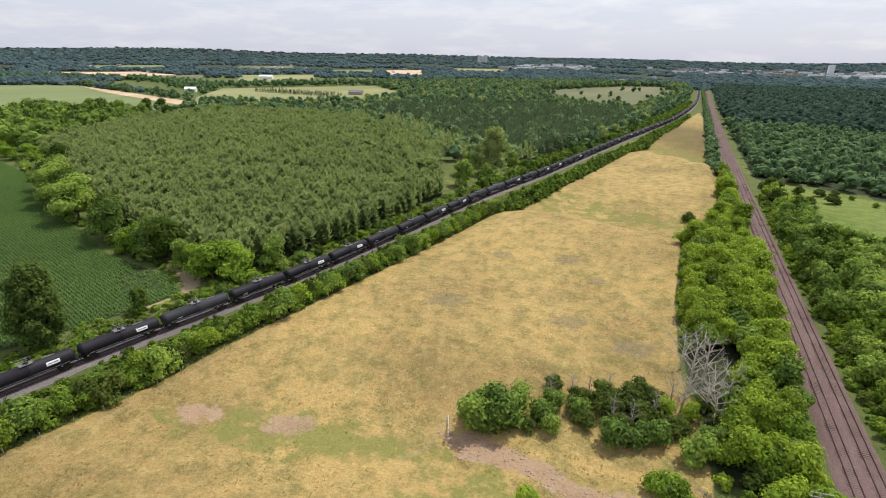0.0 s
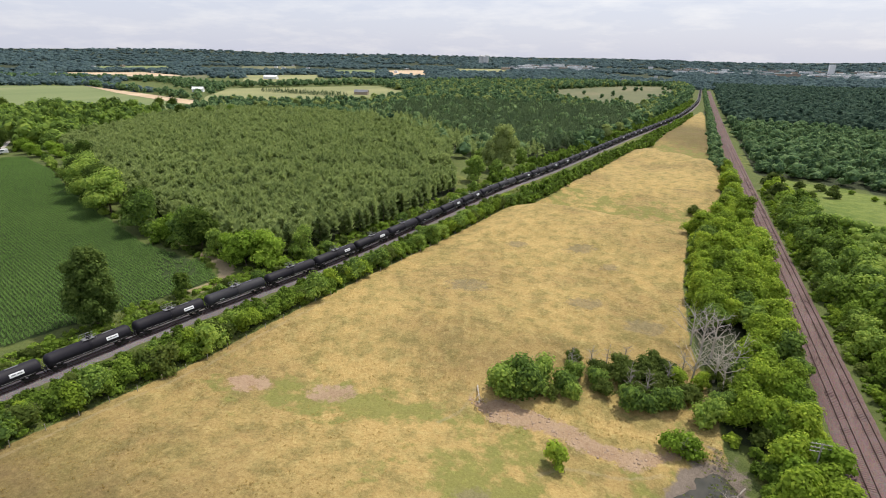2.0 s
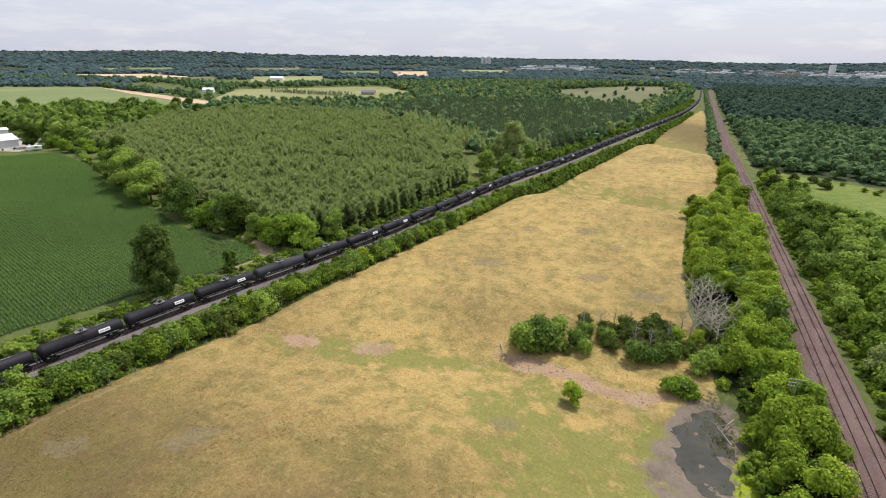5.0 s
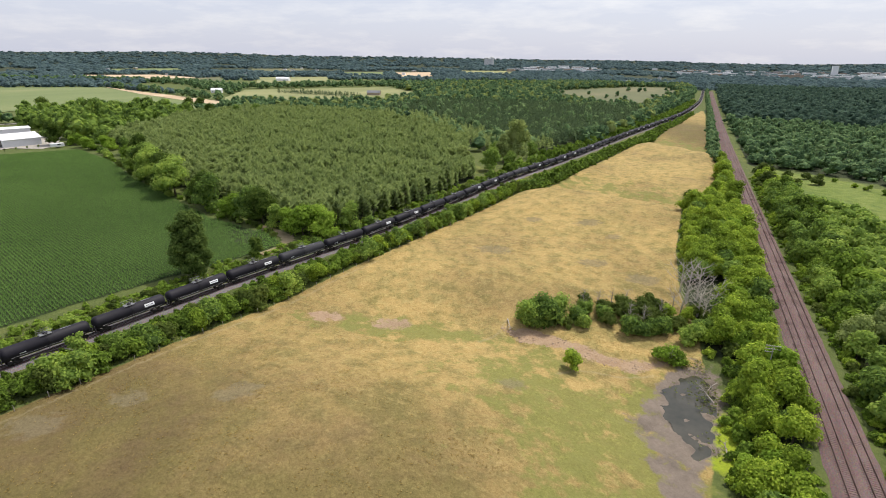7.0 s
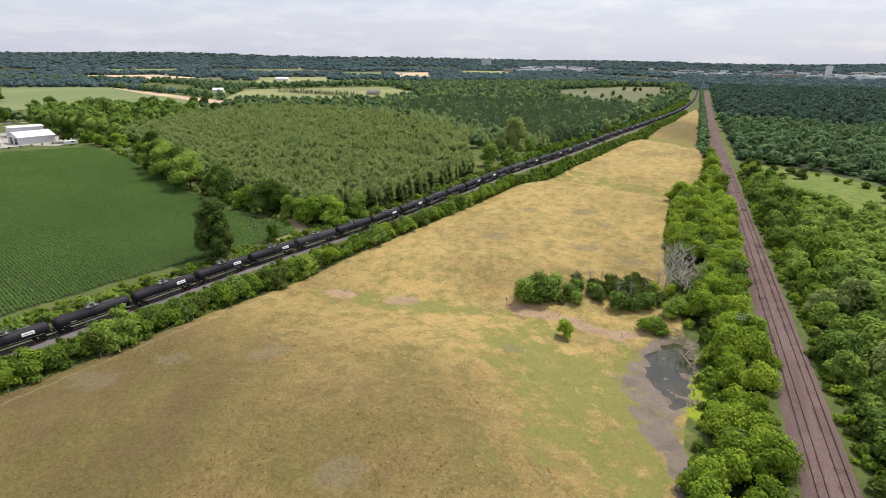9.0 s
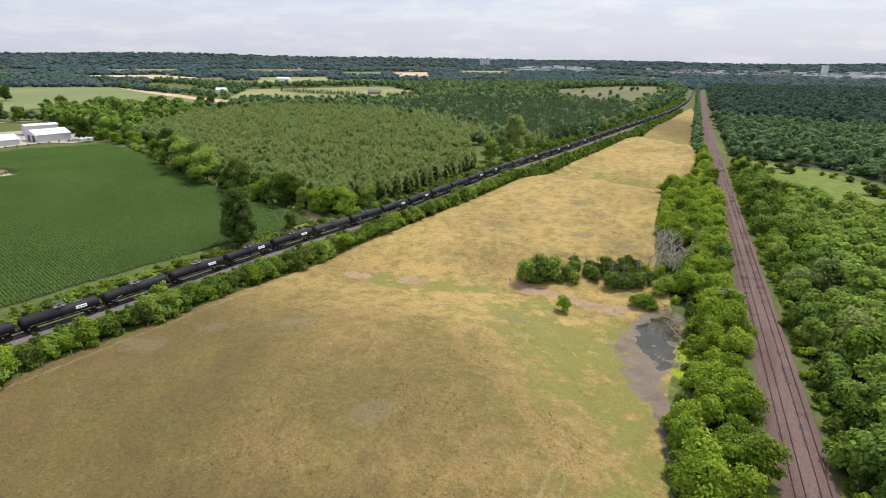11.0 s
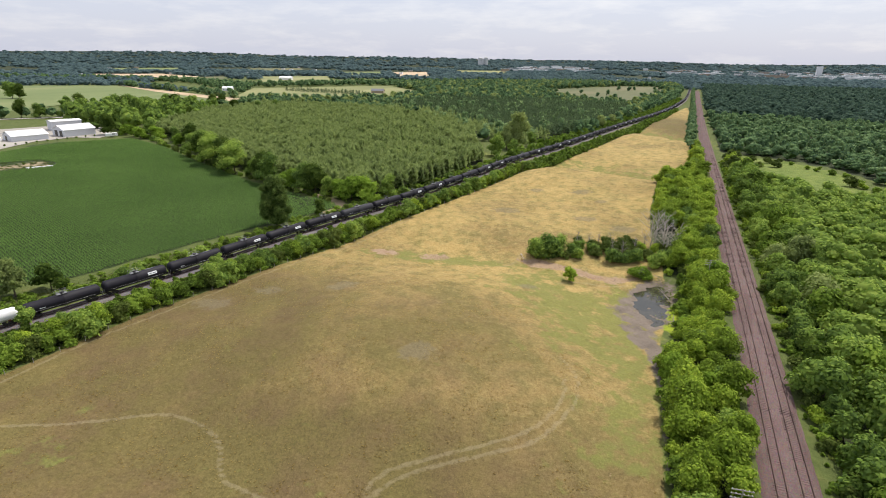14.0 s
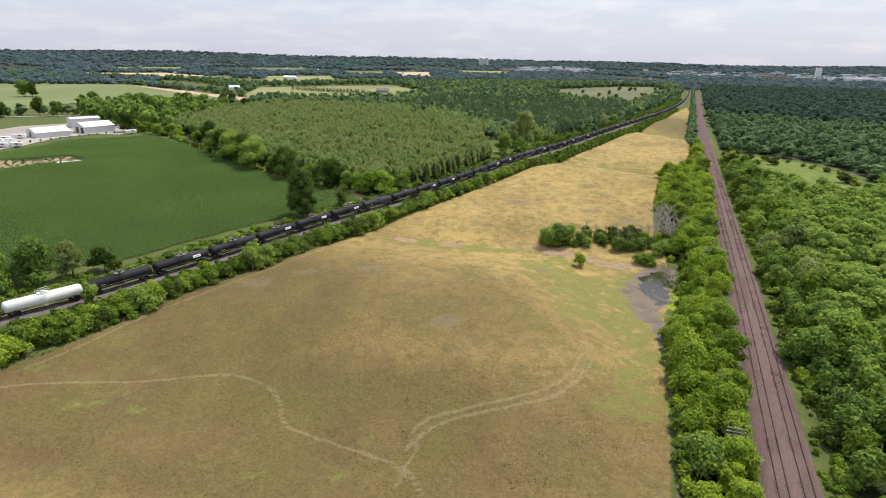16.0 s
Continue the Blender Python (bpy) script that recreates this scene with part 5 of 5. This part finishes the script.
woods("deep_wood", low_shapes, rx, ry, 1.0 + 0.6 * rng.random(len(rx)), 0.75 + 0.5 * rng.random(len(rx)), LEAF_DEEP_HAZED, "dense dark deciduous wood reaching far along the track", "woods")

LEFT_WOOD = [(-70, 400), (-90, 330), (-300, 420), (-440, 395), (-470, 420), (-560, 500), (-470, 540), (-440, 700), (-560, 950), (-300, 1350), (-60, 1480), (-20, 1200), (-24, 900), (-45, 640)]
lx, ly = scattered(LEFT_WOOD, 10.0, rng)
keep = clear_of_fields(lx, ly)
lx, ly = lx[keep], ly[keep]
woods("mixed_wood", low_shapes + mid_shapes[:2], lx, ly, 0.8 + 0.6 * rng.random(len(lx)), 0.65 + 0.6 * rng.random(len(lx)), LEAF_WOODS_HAZED, "mixed green wood behind the spruces", "woods")
for k, (w, mat_f, lab) in enumerate(zip(FAR_FIELDS, (FIELD_LIGHT, FIELD_BARE, FIELD_OLIVE, FIELD_GREEN, FIELD_GREEN, FIELD_LIGHT, FIELD_OLIVE), ("light green", "pale tan", "olive", "green", "green", "light green", "olive"))):
    field("distant_field", w, mat_f, lab + " field among distant woods", 1.2, 60)
FARM_TREES = [(-530, 228), (-470, 205), (-412, 192), (-356, 182), (-330, 182), (-352, 215), (-410, 300), (-432, 330), (-500, 315), (-520, 290)]
qx, qy = scattered(FARM_TREES, 11.5, rng)
keep = clear_of_fields(qx, qy) & (np.hypot(qx + 445, qy - 238) > 17) & (np.hypot(qx + 535, qy - 268) > 22) & (from_line(qx, qy, [(-520, 212), (-440, 330)]) > 8)
qx, qy = qx[keep], qy[keep]
woods("farm_trees", mid_shapes, qx, qy, 1.0 + 0.7 * rng.random(len(qx)), 1.15 + 0.6 * rng.random(len(qx)), LEAF_OAK, "leafy trees round the farm yard and road", "trees")
# pale trees standing out of the wood
wx, wy = scattered(LEFT_WOOD, 27, rng)
keep = clear_of_fields(wx, wy)
wx, wy = wx[keep], wy[keep]
woods("pale_trees", mid_shapes, wx, wy, 1.0 + 0.6 * rng.random(len(wx)), 0.9 + 0.4 * rng.random(len(wx)), LEAF_WILLOW, "pale grey-green willows scattered in the wood", "trees")
wx, wy = scattered(SPRUCES, 17, rng)
woods("broadleaf_clumps", mid_shapes, wx, wy, 0.8 + 0.5 * rng.random(len(wx)), 0.8 + 0.5 * rng.random(len(wx)), LEAF_WOODS_HAZED, "leafy trees mixed into the dark spruces", "trees")
wx, wy = scattered(FIELD_SLOPE, 40, rng)
pick = rng.random(len(wx)) < 0.35
wx, wy = wx[pick], wy[pick]
woods("slope_trees", mid_shapes, wx, wy, 0.7 + 0.5 * rng.random(len(wx)), 0.6 + 0.4 * rng.random(len(wx)), LEAF_WOODS_HAZED, "scattered trees on the far hay field", "trees")
# tree strip between track and wood, past the last single trees
ty = np.arange(335, 1280, 3.6)
tx = x_right(ty) - 7.5 - rng.random(len(ty)) * np.clip((800 - ty) / 60, 1.5, 6)
woods("line_of_trees", mid_shapes, tx, ty, 0.55 + 0.25 * rng.random(len(ty)), 0.5 + 0.3 * rng.random(len(ty)), LEAF_WOODS_HAZED, "green trees lining the track far off", "trees")
# field trees, lines and clumps on the farm side
clumps = []
for line, gap, wide in (([(-1400, 640), (-1040, 780), (-800, 700), (-640, 620), (-560, 520)], 9, 46), ([(-960, 610), (-760, 545), (-560, 490), (-470, 440)], 10, 22), ([(-640, 130), (-560, 190), (-500, 250)], 12, 8),
                        ([(-600, 950), (-420, 760), (-440, 560)], 12, 24), ([(-760, 720), (-620, 980), (-420, 1250)], 10, 60), ([(-560, 320), (-480, 330), (-440, 400), (-470, 425)], 10, 34), ([(-425, 300), (-436, 395), (-340, 432), (-250, 408), (-176, 362), (-142, 308)], 8, 16)):
    q = glide(line, gap)
    for a in range(max(1, int(wide / 11))):
        clumps.append(q + rng.normal(size=q.shape) * wide * 0.36)
c = np.vstack(clumps)
keep = clear_of_fields(c[:, 0], c[:, 1])
c = c[keep]
woods("field_trees", low_shapes + mid_shapes[:1], c[:, 0], c[:, 1], 0.8 + 0.6 * rng.random(len(c)), 0.7 + 0.5 * rng.random(len(c)), LEAF_WOODS_HAZED, "hedgerow trees and clumps between the fields", "trees")
q = np.vstack([np.column_stack((np.linspace(-625, -480, 26) + 4 * k, np.linspace(664, 646, 26) + 12 * k)) for k in range(3)])
woods("young_tree_rows", [pine(np.random.default_rng(350), 7, 2.2, 36, 0.1, True)], q[:, 0] + rng.normal(size=len(q)) * 1.5, q[:, 1], 0.8 + 0.5 * rng.random(len(q)), 0.7 + 0.5 * rng.random(len(q)), NEEDLE_SPRUCE, "rows of young conifers on light grassland", "trees")


# far country: trees grow sparser and coarser with distance
def far_trees():
    r = np.random.default_rng(31)
    u = r.random(17000)
    rad = 950 * (6600 / 950) ** u
    ang = radians(25) + radians(45) * (2 * r.random(17000) - 1)
    x, y = -rad * np.sin(ang), -60 + rad * np.cos(ang)
    woodland = np.sin(x * 0.0046 + 1.7 * np.sin(y * 0.0021)) + np.sin(y * 0.0058 + 1.1 * np.sin(x * 0.0033)) + 0.5 * np.sin((x + y) * 0.013)
    ok = clear_of_fields(x, y) & ~inside(x, y, RIGHT_WOOD) & ~inside(x, y, LEFT_WOOD) & ((woodland > -0.75) | (x > -100) | (rad > 3300))
    ok &= (np.abs(x) < 4970) & (y < 4975)
    return x[ok], y[ok], rad[ok], r


fx, fy, fr, r = far_trees()
dome = []
for k in range(4):
    q = np.random.default_rng(440 + k)
    blobs = crown_blobs(q, 5.0, 0.5, 10.5, 3)
    dome.append(leaf_cloud(q, blobs, 12, 5.5))
    dome[-1] = joined(dome[-1], lump(q, blobs[-1:], 1.15))
woods("far_woods", dome, fx, fy, np.clip(fr / 950, 1.0, 4.2) * (0.8 + 0.5 * r.random(len(fx))), np.clip(0.75 + fr / 9000, 0.8, 1.1) * (0.75 + 0.5 * r.random(len(fx))), LEAF_FAR_HAZED, "distant woods and tree lines up to the horizon", "woods")


# ---- corn ----
def corn():
    """Single plants of arching blades, set in rows along the wood."""
    r = np.random.default_rng(41)
    d = np.array((82.0, -22.0)) / math.hypot(82, 22)
    n = np.array((-d[1], d[0]))
    p = np.array(CORN)
    us, vs_ = p @ d, p @ n
    gu, gv = np.meshgrid(np.arange(us.min(), us.max(), 0.95), np.arange(vs_.min(), vs_.max(), 0.92))
    u, v = gu.ravel() + r.normal(size=gu.size) * 0.16, gv.ravel() + 0.4 * np.sin(gu.ravel() * 0.03) + r.normal(size=gu.size) * 0.06
    x, y = u * d[0] + v * n[0], u * d[1] + v * n[1]
    ok = inside(x, y, CORN) & ~inside(x, y, CORN_GAP)
    ok &= ~(inside(x, y, CORN_THIN) & (r.random(len(x)) < 0.45)) & (x < x_left(y) - 5)
    x, y = x[ok], y[ok]
    shapes = []
    for k in range(3):
        tri = []
        for j in range(4):
            a = j * 1.57 + k * 0.5 + r.random() * 0.5
            c, s_ = math.cos(a), math.sin(a)
            w, reach, top = 0.17, 0.55 + 0.2 * r.random(), 0.75 + 0.3 * r.random()
            tri += [(-w * s_, w * c, 0.25), (w * s_, -w * c, 0.25), (reach * c, reach * s_, top)]
        shapes.append((np.array(tri), np.arange(12).reshape(-1, 3)))
    return spread_out(shapes, x, y, height(x, y), 0.85 + 0.4 * r.random(len(x)), 0.75 + 0.5 * r.random(len(x)), r)


v, f = corn()
tagged(sheet("corn_field", v, f, LEAF_CORN), "rows of young green corn filling a broad field", "crop", kind="stuff")


# ---- grass ----
def tufts(name, poly_test, count, lo, hi, tall, material, label, box_):
    r = np.random.default_rng(count)
    x, y = r.uniform(box_[0], box_[1], count), r.uniform(box_[2], box_[3], count)
    k = poly_test(x, y, r)
    x, y = x[k], y[k]
    blades = []
    for a in range(5):
        an = a * 1.257
        c, s = math.cos(an), math.sin(an)
        blades.append([(0.10 * c - 0.14 * s, 0.10 * s + 0.14 * c, 0), (0.10 * c + 0.14 * s, 0.10 * s - 0.14 * c, 0), (0.42 * c, 0.42 * s, 0.8)])
    shape = (np.array(blades).reshape(-1, 3), np.arange(15).reshape(-1, 3))
    v, f = spread_out([shape], x, y, height(x, y) + 0.02, lo + (hi - lo) * r.random(len(x)), tall * (0.5 + r.random(len(x))), r)
    return tagged(sheet(name, v, f, material), label, "grass", kind="stuff")


def on_pasture(x, y, r):
    k = (x > np.interp(y, PASTURE_LEFT[:, 1], PASTURE_LEFT[:, 0])) & (x < np.interp(y, PASTURE_RIGHT[:, 1], PASTURE_RIGHT[:, 0]) - 1)
    k &= ~inside(x, y, POND) & ~inside(x, y, MUD_STRIP) & ~inside(x, y, LUSH) & ~inside(x, y, BANK)
    for cx, cy, a, b, _ in PATCHES:
        k &= np.hypot((x - cx) / a, (y - cy) / b) > 1.1
    patchy = np.sin(x * 0.21 + 1.5 * np.sin(y * 0.13)) + np.sin(y * 0.27 + 1.2 * np.sin(x * 0.17)) + r.normal(size=len(x)) * 0.8
    return k & (patchy > 0.0)


tufts("dry_grass", on_pasture, 60000, 0.25, 0.55, 0.13, TUFT_DRY, "dry golden grass tufts on the pasture", (-112, 22, -70, 300))


def on_green(x, y, r):
    k = (x > x_left(y) + 4) & (x < np.interp(y, PASTURE_LEFT[:, 1], PASTURE_LEFT[:, 0]))
    k |= (np.abs(x - x_right(y)) > 6.6) & (np.abs(x - x_right(y)) < 10)
    k |= (x < x_left(y) - 4) & (x > x_left(y) - 16)
    return k & ~inside(x, y, POND) & ~inside(x, y, MUD_STRIP) & ~inside(x, y, BANK) & ~inside(x, y, CORN)


tufts("green_grass", on_green, 110000, 0.5, 1.2, 0.4, TUFT_GREEN, "green weeds and grass on verges and hollows", (-150, 55, -75, 300))


def by_pond(x, y, r):
    return (inside(x, y, POND) | inside(x, y, MUD_STRIP)) & (x + 0.35 * (y - 55) + 2.5 * r.normal(size=len(x)) > 15.5 - 2.5 * np.sin(y * 0.4)) & (y > 34)


tufts("pond_reeds", by_pond, 5000, 0.4, 0.8, 0.22, TUFT_GREEN, "green reeds and sedge along the muddy pond", (-2, 24, 25, 84))


# ---- weeds ----
wr2 = np.random.default_rng(71)
wy = wr2.uniform(-75, 250, 800)
wx = x_left(wy) - 4.2 - 13 * wr2.random(len(wy))
keep = ~inside(wx, wy, CORN)
woods("trackside_weeds", weed_shapes, wx[keep], wy[keep], 0.5 + 0.9 * wr2.random(keep.sum()), 0.4 + 0.8 * wr2.random(keep.sum()), LEAF_HEDGE, "tall green weeds between the corn and the train", "weeds", 0.1)
wy = np.concatenate((wr2.uniform(-65, 300, 400), wr2.uniform(-65, 200, 110)))
wx = x_right(wy) + np.where(np.arange(len(wy)) < 400, 4.6 + 4.2 * wr2.random(len(wy)), -5.2 - 1.6 * wr2.random(len(wy)))
woods("verge_weeds", weed_shapes, wx, wy, 0.35 + 0.7 * wr2.random(len(wy)) ** 1.5, 0.25 + 0.6 * wr2.random(len(wy)), LEAF_YELLOW, "yellow-green weeds on the verges of the double track", "weeds", 0.1)
wx, wy = scattered(CORN_GAP, 3.2, wr2)
woods("gap_weeds", weed_shapes, wx, wy, 0.3 + 0.6 * wr2.random(len(wx)), 0.2 + 0.3 * wr2.random(len(wx)), LEAF_SCRUB, "low weeds in the bare gap of the corn", "weeds", 0.1)
k = wr2.random(60)
woods("stone_heap", stone, -298 + 5 * k + wr2.normal(size=60) * 0.8, 71 + 12 * k + wr2.normal(size=60) * 0.8, 1.5 + 2.5 * wr2.random(60), 1.5 + 2.0 * wr2.random(60), CONCRETE, "heap of pale broken concrete and stones in the corn", "rubble", 0.1)


# ---- poles and fences ----
def telegraph_pole(x, y, top, turn):
    z0 = float(height(x, y))
    pole = holder("telegraph_pole", "old grey wooden telegraph pole with crossarms", "telegraph pole", "old line poles", pose(x, y, z0, 0, 0, turn))
    part("post", rod(bmesh.new(), (0, 0, -0.5), (0, 0, top - z0), 0.15, 0.10, 8), POLE_WOOD, pole)
    for k, dz in enumerate((0.25, 0.95, 1.65)):
        bm = box(bmesh.new(), (0, 0.13, top - z0 - dz), (2.9, 0.10, 0.12), 0.01)
        arm = part("crossarm", bm, POLE_WOOD, pole)
        for a in np.linspace(-1.3, 1.3, 6):
            part("insulator", rod(bmesh.new(), (a, 0.13, top - z0 - dz + 0.06), (a, 0.13, top - z0 - dz + 0.2), 0.04, 0.03, 6), PANEL_WHITE, arm)


telegraph_pole(26.9, -21.4, 5.6, 10)
telegraph_pole(23.2, 76.6, 5.8, 8)

post_proto = holder("fence_post", "weathered wooden fence post along the pasture", "fence post", "pasture fence")
part("post", rod(bmesh.new(), (0, 0, -0.3), (0, 0, 1.25), 0.07, 0.06, 6), POLE_WOOD, post_proto)
first = True
for y in np.arange(-58, 200, 5.2):
    x = float(np.interp(y, PASTURE_LEFT[:, 1], PASTURE_LEFT[:, 0])) + 0.7
    m = pose(x, y, float(height(x, y)), random.uniform(-4, 4), random.uniform(-4, 4), 0)
    if first:
        post_proto.matrix_basis = m
        first = False
    else:
        copy_thing(post_proto, m)


# ---- farm buildings ----
def shed(name, label, x, y, turn, long, wide, eave, ridge, wall, roof, doors=(), category="shed", windows=0):
    """A gabled building, long side along its x."""
    b = holder(name, label, category, "farm buildings", pose(x, y, float(height(x, y)) + 0.25, 0, 0, turn))
    bm = bmesh.new()
    l, w = long / 2, wide / 2
    ends = []
    for e in (-l, l):
        ends.append([bm.verts.new(p) for p in ((e, -w, -0.5), (e, w, -0.5), (e, w, eave), (e, 0, ridge), (e, -w, eave))])
    bm.faces.new(ends[0])
    bm.faces.new(ends[1][::-1])
    for k in (0, 1, 4):
        bm.faces.new((ends[0][k], ends[0][(k + 1) % 5], ends[1][(k + 1) % 5], ends[1][k]))
    bmesh.ops.recalc_face_normals(bm, faces=bm.faces)
    part("wall", bm, wall, b)
    for s in (-1, 1):
        bm = bmesh.new()
        o = 0.5
        drop = (ridge - eave) / w * o
        top = [(-l - o, 0, ridge + 0.06), (l + o, 0, ridge + 0.06), (l + o, s * (w + o), eave - drop + 0.06), (-l - o, s * (w + o), eave - drop + 0.06)]
        lowv = [bm.verts.new(p) for p in top]
        up = [bm.verts.new((p[0], p[1], p[2] + 0.18)) for p in top]
        bm.faces.new(lowv)
        bm.faces.new(up)
        for k in range(4):
            bm.faces.new((lowv[k], lowv[(k + 1) % 4], up[(k + 1) % 4], up[k]))
        bmesh.ops.recalc_face_normals(bm, faces=bm.faces)
        part("roof", bm, roof, b)
    for side, at, dw, dh in doors:
        bm = bmesh.new()
        if side == "end":
            box(bm, (-l - 0.03, at, dh / 2), (0.12, dw, dh))
        else:
            box(bm, (at, -w - 0.03, dh / 2), (dw, 0.12, dh))
        part("door", bm, GLASS_DARK, b, "dark open doorway")
    for k in range(windows):
        a = -l + long * (k + 0.5) / windows
        bm = box(bmesh.new(), (a, -w - 0.03, eave * 0.6), (1.2, 0.1, 1.0))
        part("window", bm, GLASS_DARK, b)
    return b


shed("metal_shed", "large white metal shed with a bright roof", -396, 160, 82, 21, 17, 4.6, 7.4, WALL_WHITE, ROOF_WHITE, (("end", -4, 4, 4), ("end", 3, 4, 4)))
shed("metal_shed", "low white metal shed with a broad pale roof", -401, 130, 78, 21, 18, 3.4, 6.0, WALL_WHITE, ROOF_WHITE, (("end", 2, 3.5, 3.2),))
shed("tall_shed", "tall white box-like metal building in the yard", -432, 176, 72, 20, 13, 6.6, 7.4, WALL_WHITE, ROOF_WHITE)
shed("farmhouse", "long low house with a grey shingle roof", -535, 268, 60, 26, 10, 3.0, 5.6, BRICK_TAN, ROOF_GREY, (("side", -8, 3, 2.4),), "house", 4)
shed("small_shed", "small white-roofed shed among trees", -445, 238, 70, 16, 11, 3.2, 5.4, WALL_GREY, ROOF_WHITE)
shed("gable_house", "white gabled house at the edge of the trees", -384, 352, 35, 12, 8, 5.0, 8.5, PANEL_WHITE, ROOF_GREY, (), "house", 3)
shed("far_house", "pale house beyond the fields", -700, 610, 30, 16, 9, 4, 7, PANEL_WHITE, ROOF_WHITE, (), "house", 3)
shed("far_house", "pale house beyond the wood", -250, 905, 10, 18, 9, 4, 6.5, PANEL_WHITE, ROOF_GREY, (), "house", 3)
shed("far_barn", "tan barn standing in the far grassland", -470, 705, 20, 20, 10, 4, 7, BRICK_TAN, ROOF_GREY, (), "barn")
shed("far_barn", "white barn on the far farm track", -905, 1000, 20, 30, 14, 6, 9, PANEL_WHITE, ROOF_WHITE, (), "barn")


def trailer(x, y, turn, long=7.5, label="white camper trailer parked in the yard"):
    t = holder("camper_trailer", label, "trailer", "parked trailers", pose(x, y, float(height(x, y)) + 0.3, 0, 0, turn))
    part("body", box(bmesh.new(), (0, 0, 1.75), (long, 2.4, 2.3), 0.25), PAINT_VAN, t)
    part("hitch", box(bmesh.new(), (long / 2 + 0.6, 0, 0.6), (1.3, 0.2, 0.15), 0.02), STEEL_DARK, t)
    for s in (-1, 1):
        part("window", box(bmesh.new(), (0.8, s * 1.2, 2.1), (1.8, 0.06, 0.7), 0.02), GLASS_DARK, t)
        for a in (-0.5, 0.5):
            part("wheel", rod(bmesh.new(), (a, s * 1.1 - 0.12, 0.35), (a, s * 1.1 + 0.12, 0.35), 0.35, seg=12), RUBBER, t)
    return t


proto = trailer(-372, 85, 30)
for x, y, a in ((-366, 90, 25), (-377, 91, 32), (-383, 86, 20), (-385, 97, 22), (-392, 93, 28), (-400, 101, 30), (-396, 87, 30), (-390, 79, 20), (-381, 78, 35), (-404, 92, 30), (-410, 100, 30), (-363, 165, 75), (-403, 112, 40)):
    copy_thing(proto, pose(x, y, float(height(x, y)) + 0.3, 0, 0, a))

sapling = holder("sapling", "young sapling in a row along the corn edge", "sapling", "sapling row")
part("stem", rod(bmesh.new(), (0, 0, -0.2), (0, 0, 1.2), 0.05, 0.02, 5), BARK, sapling)
v, f = leaf_cloud(np.random.default_rng(5), [(0, 0, 1.3, 0.6, 0.8)], 60, 0.45)
sheet("crown", v, f, LEAF_DARK, sapling)
for k in range(14):
    x, y = -374 - 0.4 * k, 160 - 6.2 * k
    m = pose(x, y, float(height(x, y)), 0, 0, k * 40)
    if k == 0:
        sapling.matrix_basis = m
    else:
        copy_thing(sapling, m)


# ---- distant town ----
def block(x, y, sx_, sy_, tall, material, name, label, category, windows=0):
    b = holder(name, label, category, "distant town", pose(x, y, float(height(x, y)) - 1, 0, 0, random.uniform(-25, 25)))
    part("wall", box(bmesh.new(), (0, 0, tall / 2), (sx_, sy_, tall), min(sx_, tall) * 0.02), material, b)
    part("roof", box(bmesh.new(), (0, 0, tall + 0.4), (sx_ * 1.03, sy_ * 1.03, 0.8)), ROOF_WHITE if random.random() < 0.6 else ROOF_GREY, b)
    for k in range(windows):
        part("window_band", box(bmesh.new(), (0, -sy_ / 2 - 0.05, tall * (k + 0.7) / windows), (sx_ * 0.85, 0.2, tall / windows * 0.4)), GLASS_DARK, b)


for k, (u, tall) in enumerate(((0.078 * 0.81, 58), (0.085 * 0.81, 54), (0.091 * 0.81, 60))):
    x, y = along(u, 3500)
    silo = holder("grain_silo", "tall pale concrete grain silo on the horizon", "silo", "grain elevator", pose(x, y, float(height(x, y))))
    part("drum", rod(bmesh.new(), (0, 0, -5), (0, 0, tall - 10), 11, seg=16), CONCRETE, silo)
    part("cap", rod(bmesh.new(), (0, 0, tall - 10), (0, 0, tall - 5), 11.4, 5, seg=16), CONCRETE, silo)
x, y = along(0.677, 3000)
block(x, y, 22, 20, 48, PANEL_WHITE, "tower_block", "tall white elevator building on the horizon", "building")
random.seed(5)
for k in range(150):
    u = random.choice((random.uniform(0.10, 0.26), random.uniform(0.36, 0.50), random.uniform(0.52, 0.82), random.uniform(0.52, 0.82)))
    x, y = along(u, random.uniform(2500, 3300))
    block(x, y, random.uniform(18, 60), random.uniform(14, 30), random.uniform(9, 17), random.choice((PANEL_WHITE, PANEL_WHITE, CONCRETE, BRICK_TAN)), "town_building", "pale low building in the distant town", "building")
for k in range(34):
    u = random.uniform(-0.78, 0.4)
    x, y = along(u, random.uniform(1500, 3000))
    block(x, y, random.uniform(9, 18), random.uniform(8, 11), random.uniform(6, 9), random.choice((PANEL_WHITE, CONCRETE, BRICK_TAN)), "country_house", "pale house among distant trees", "house")
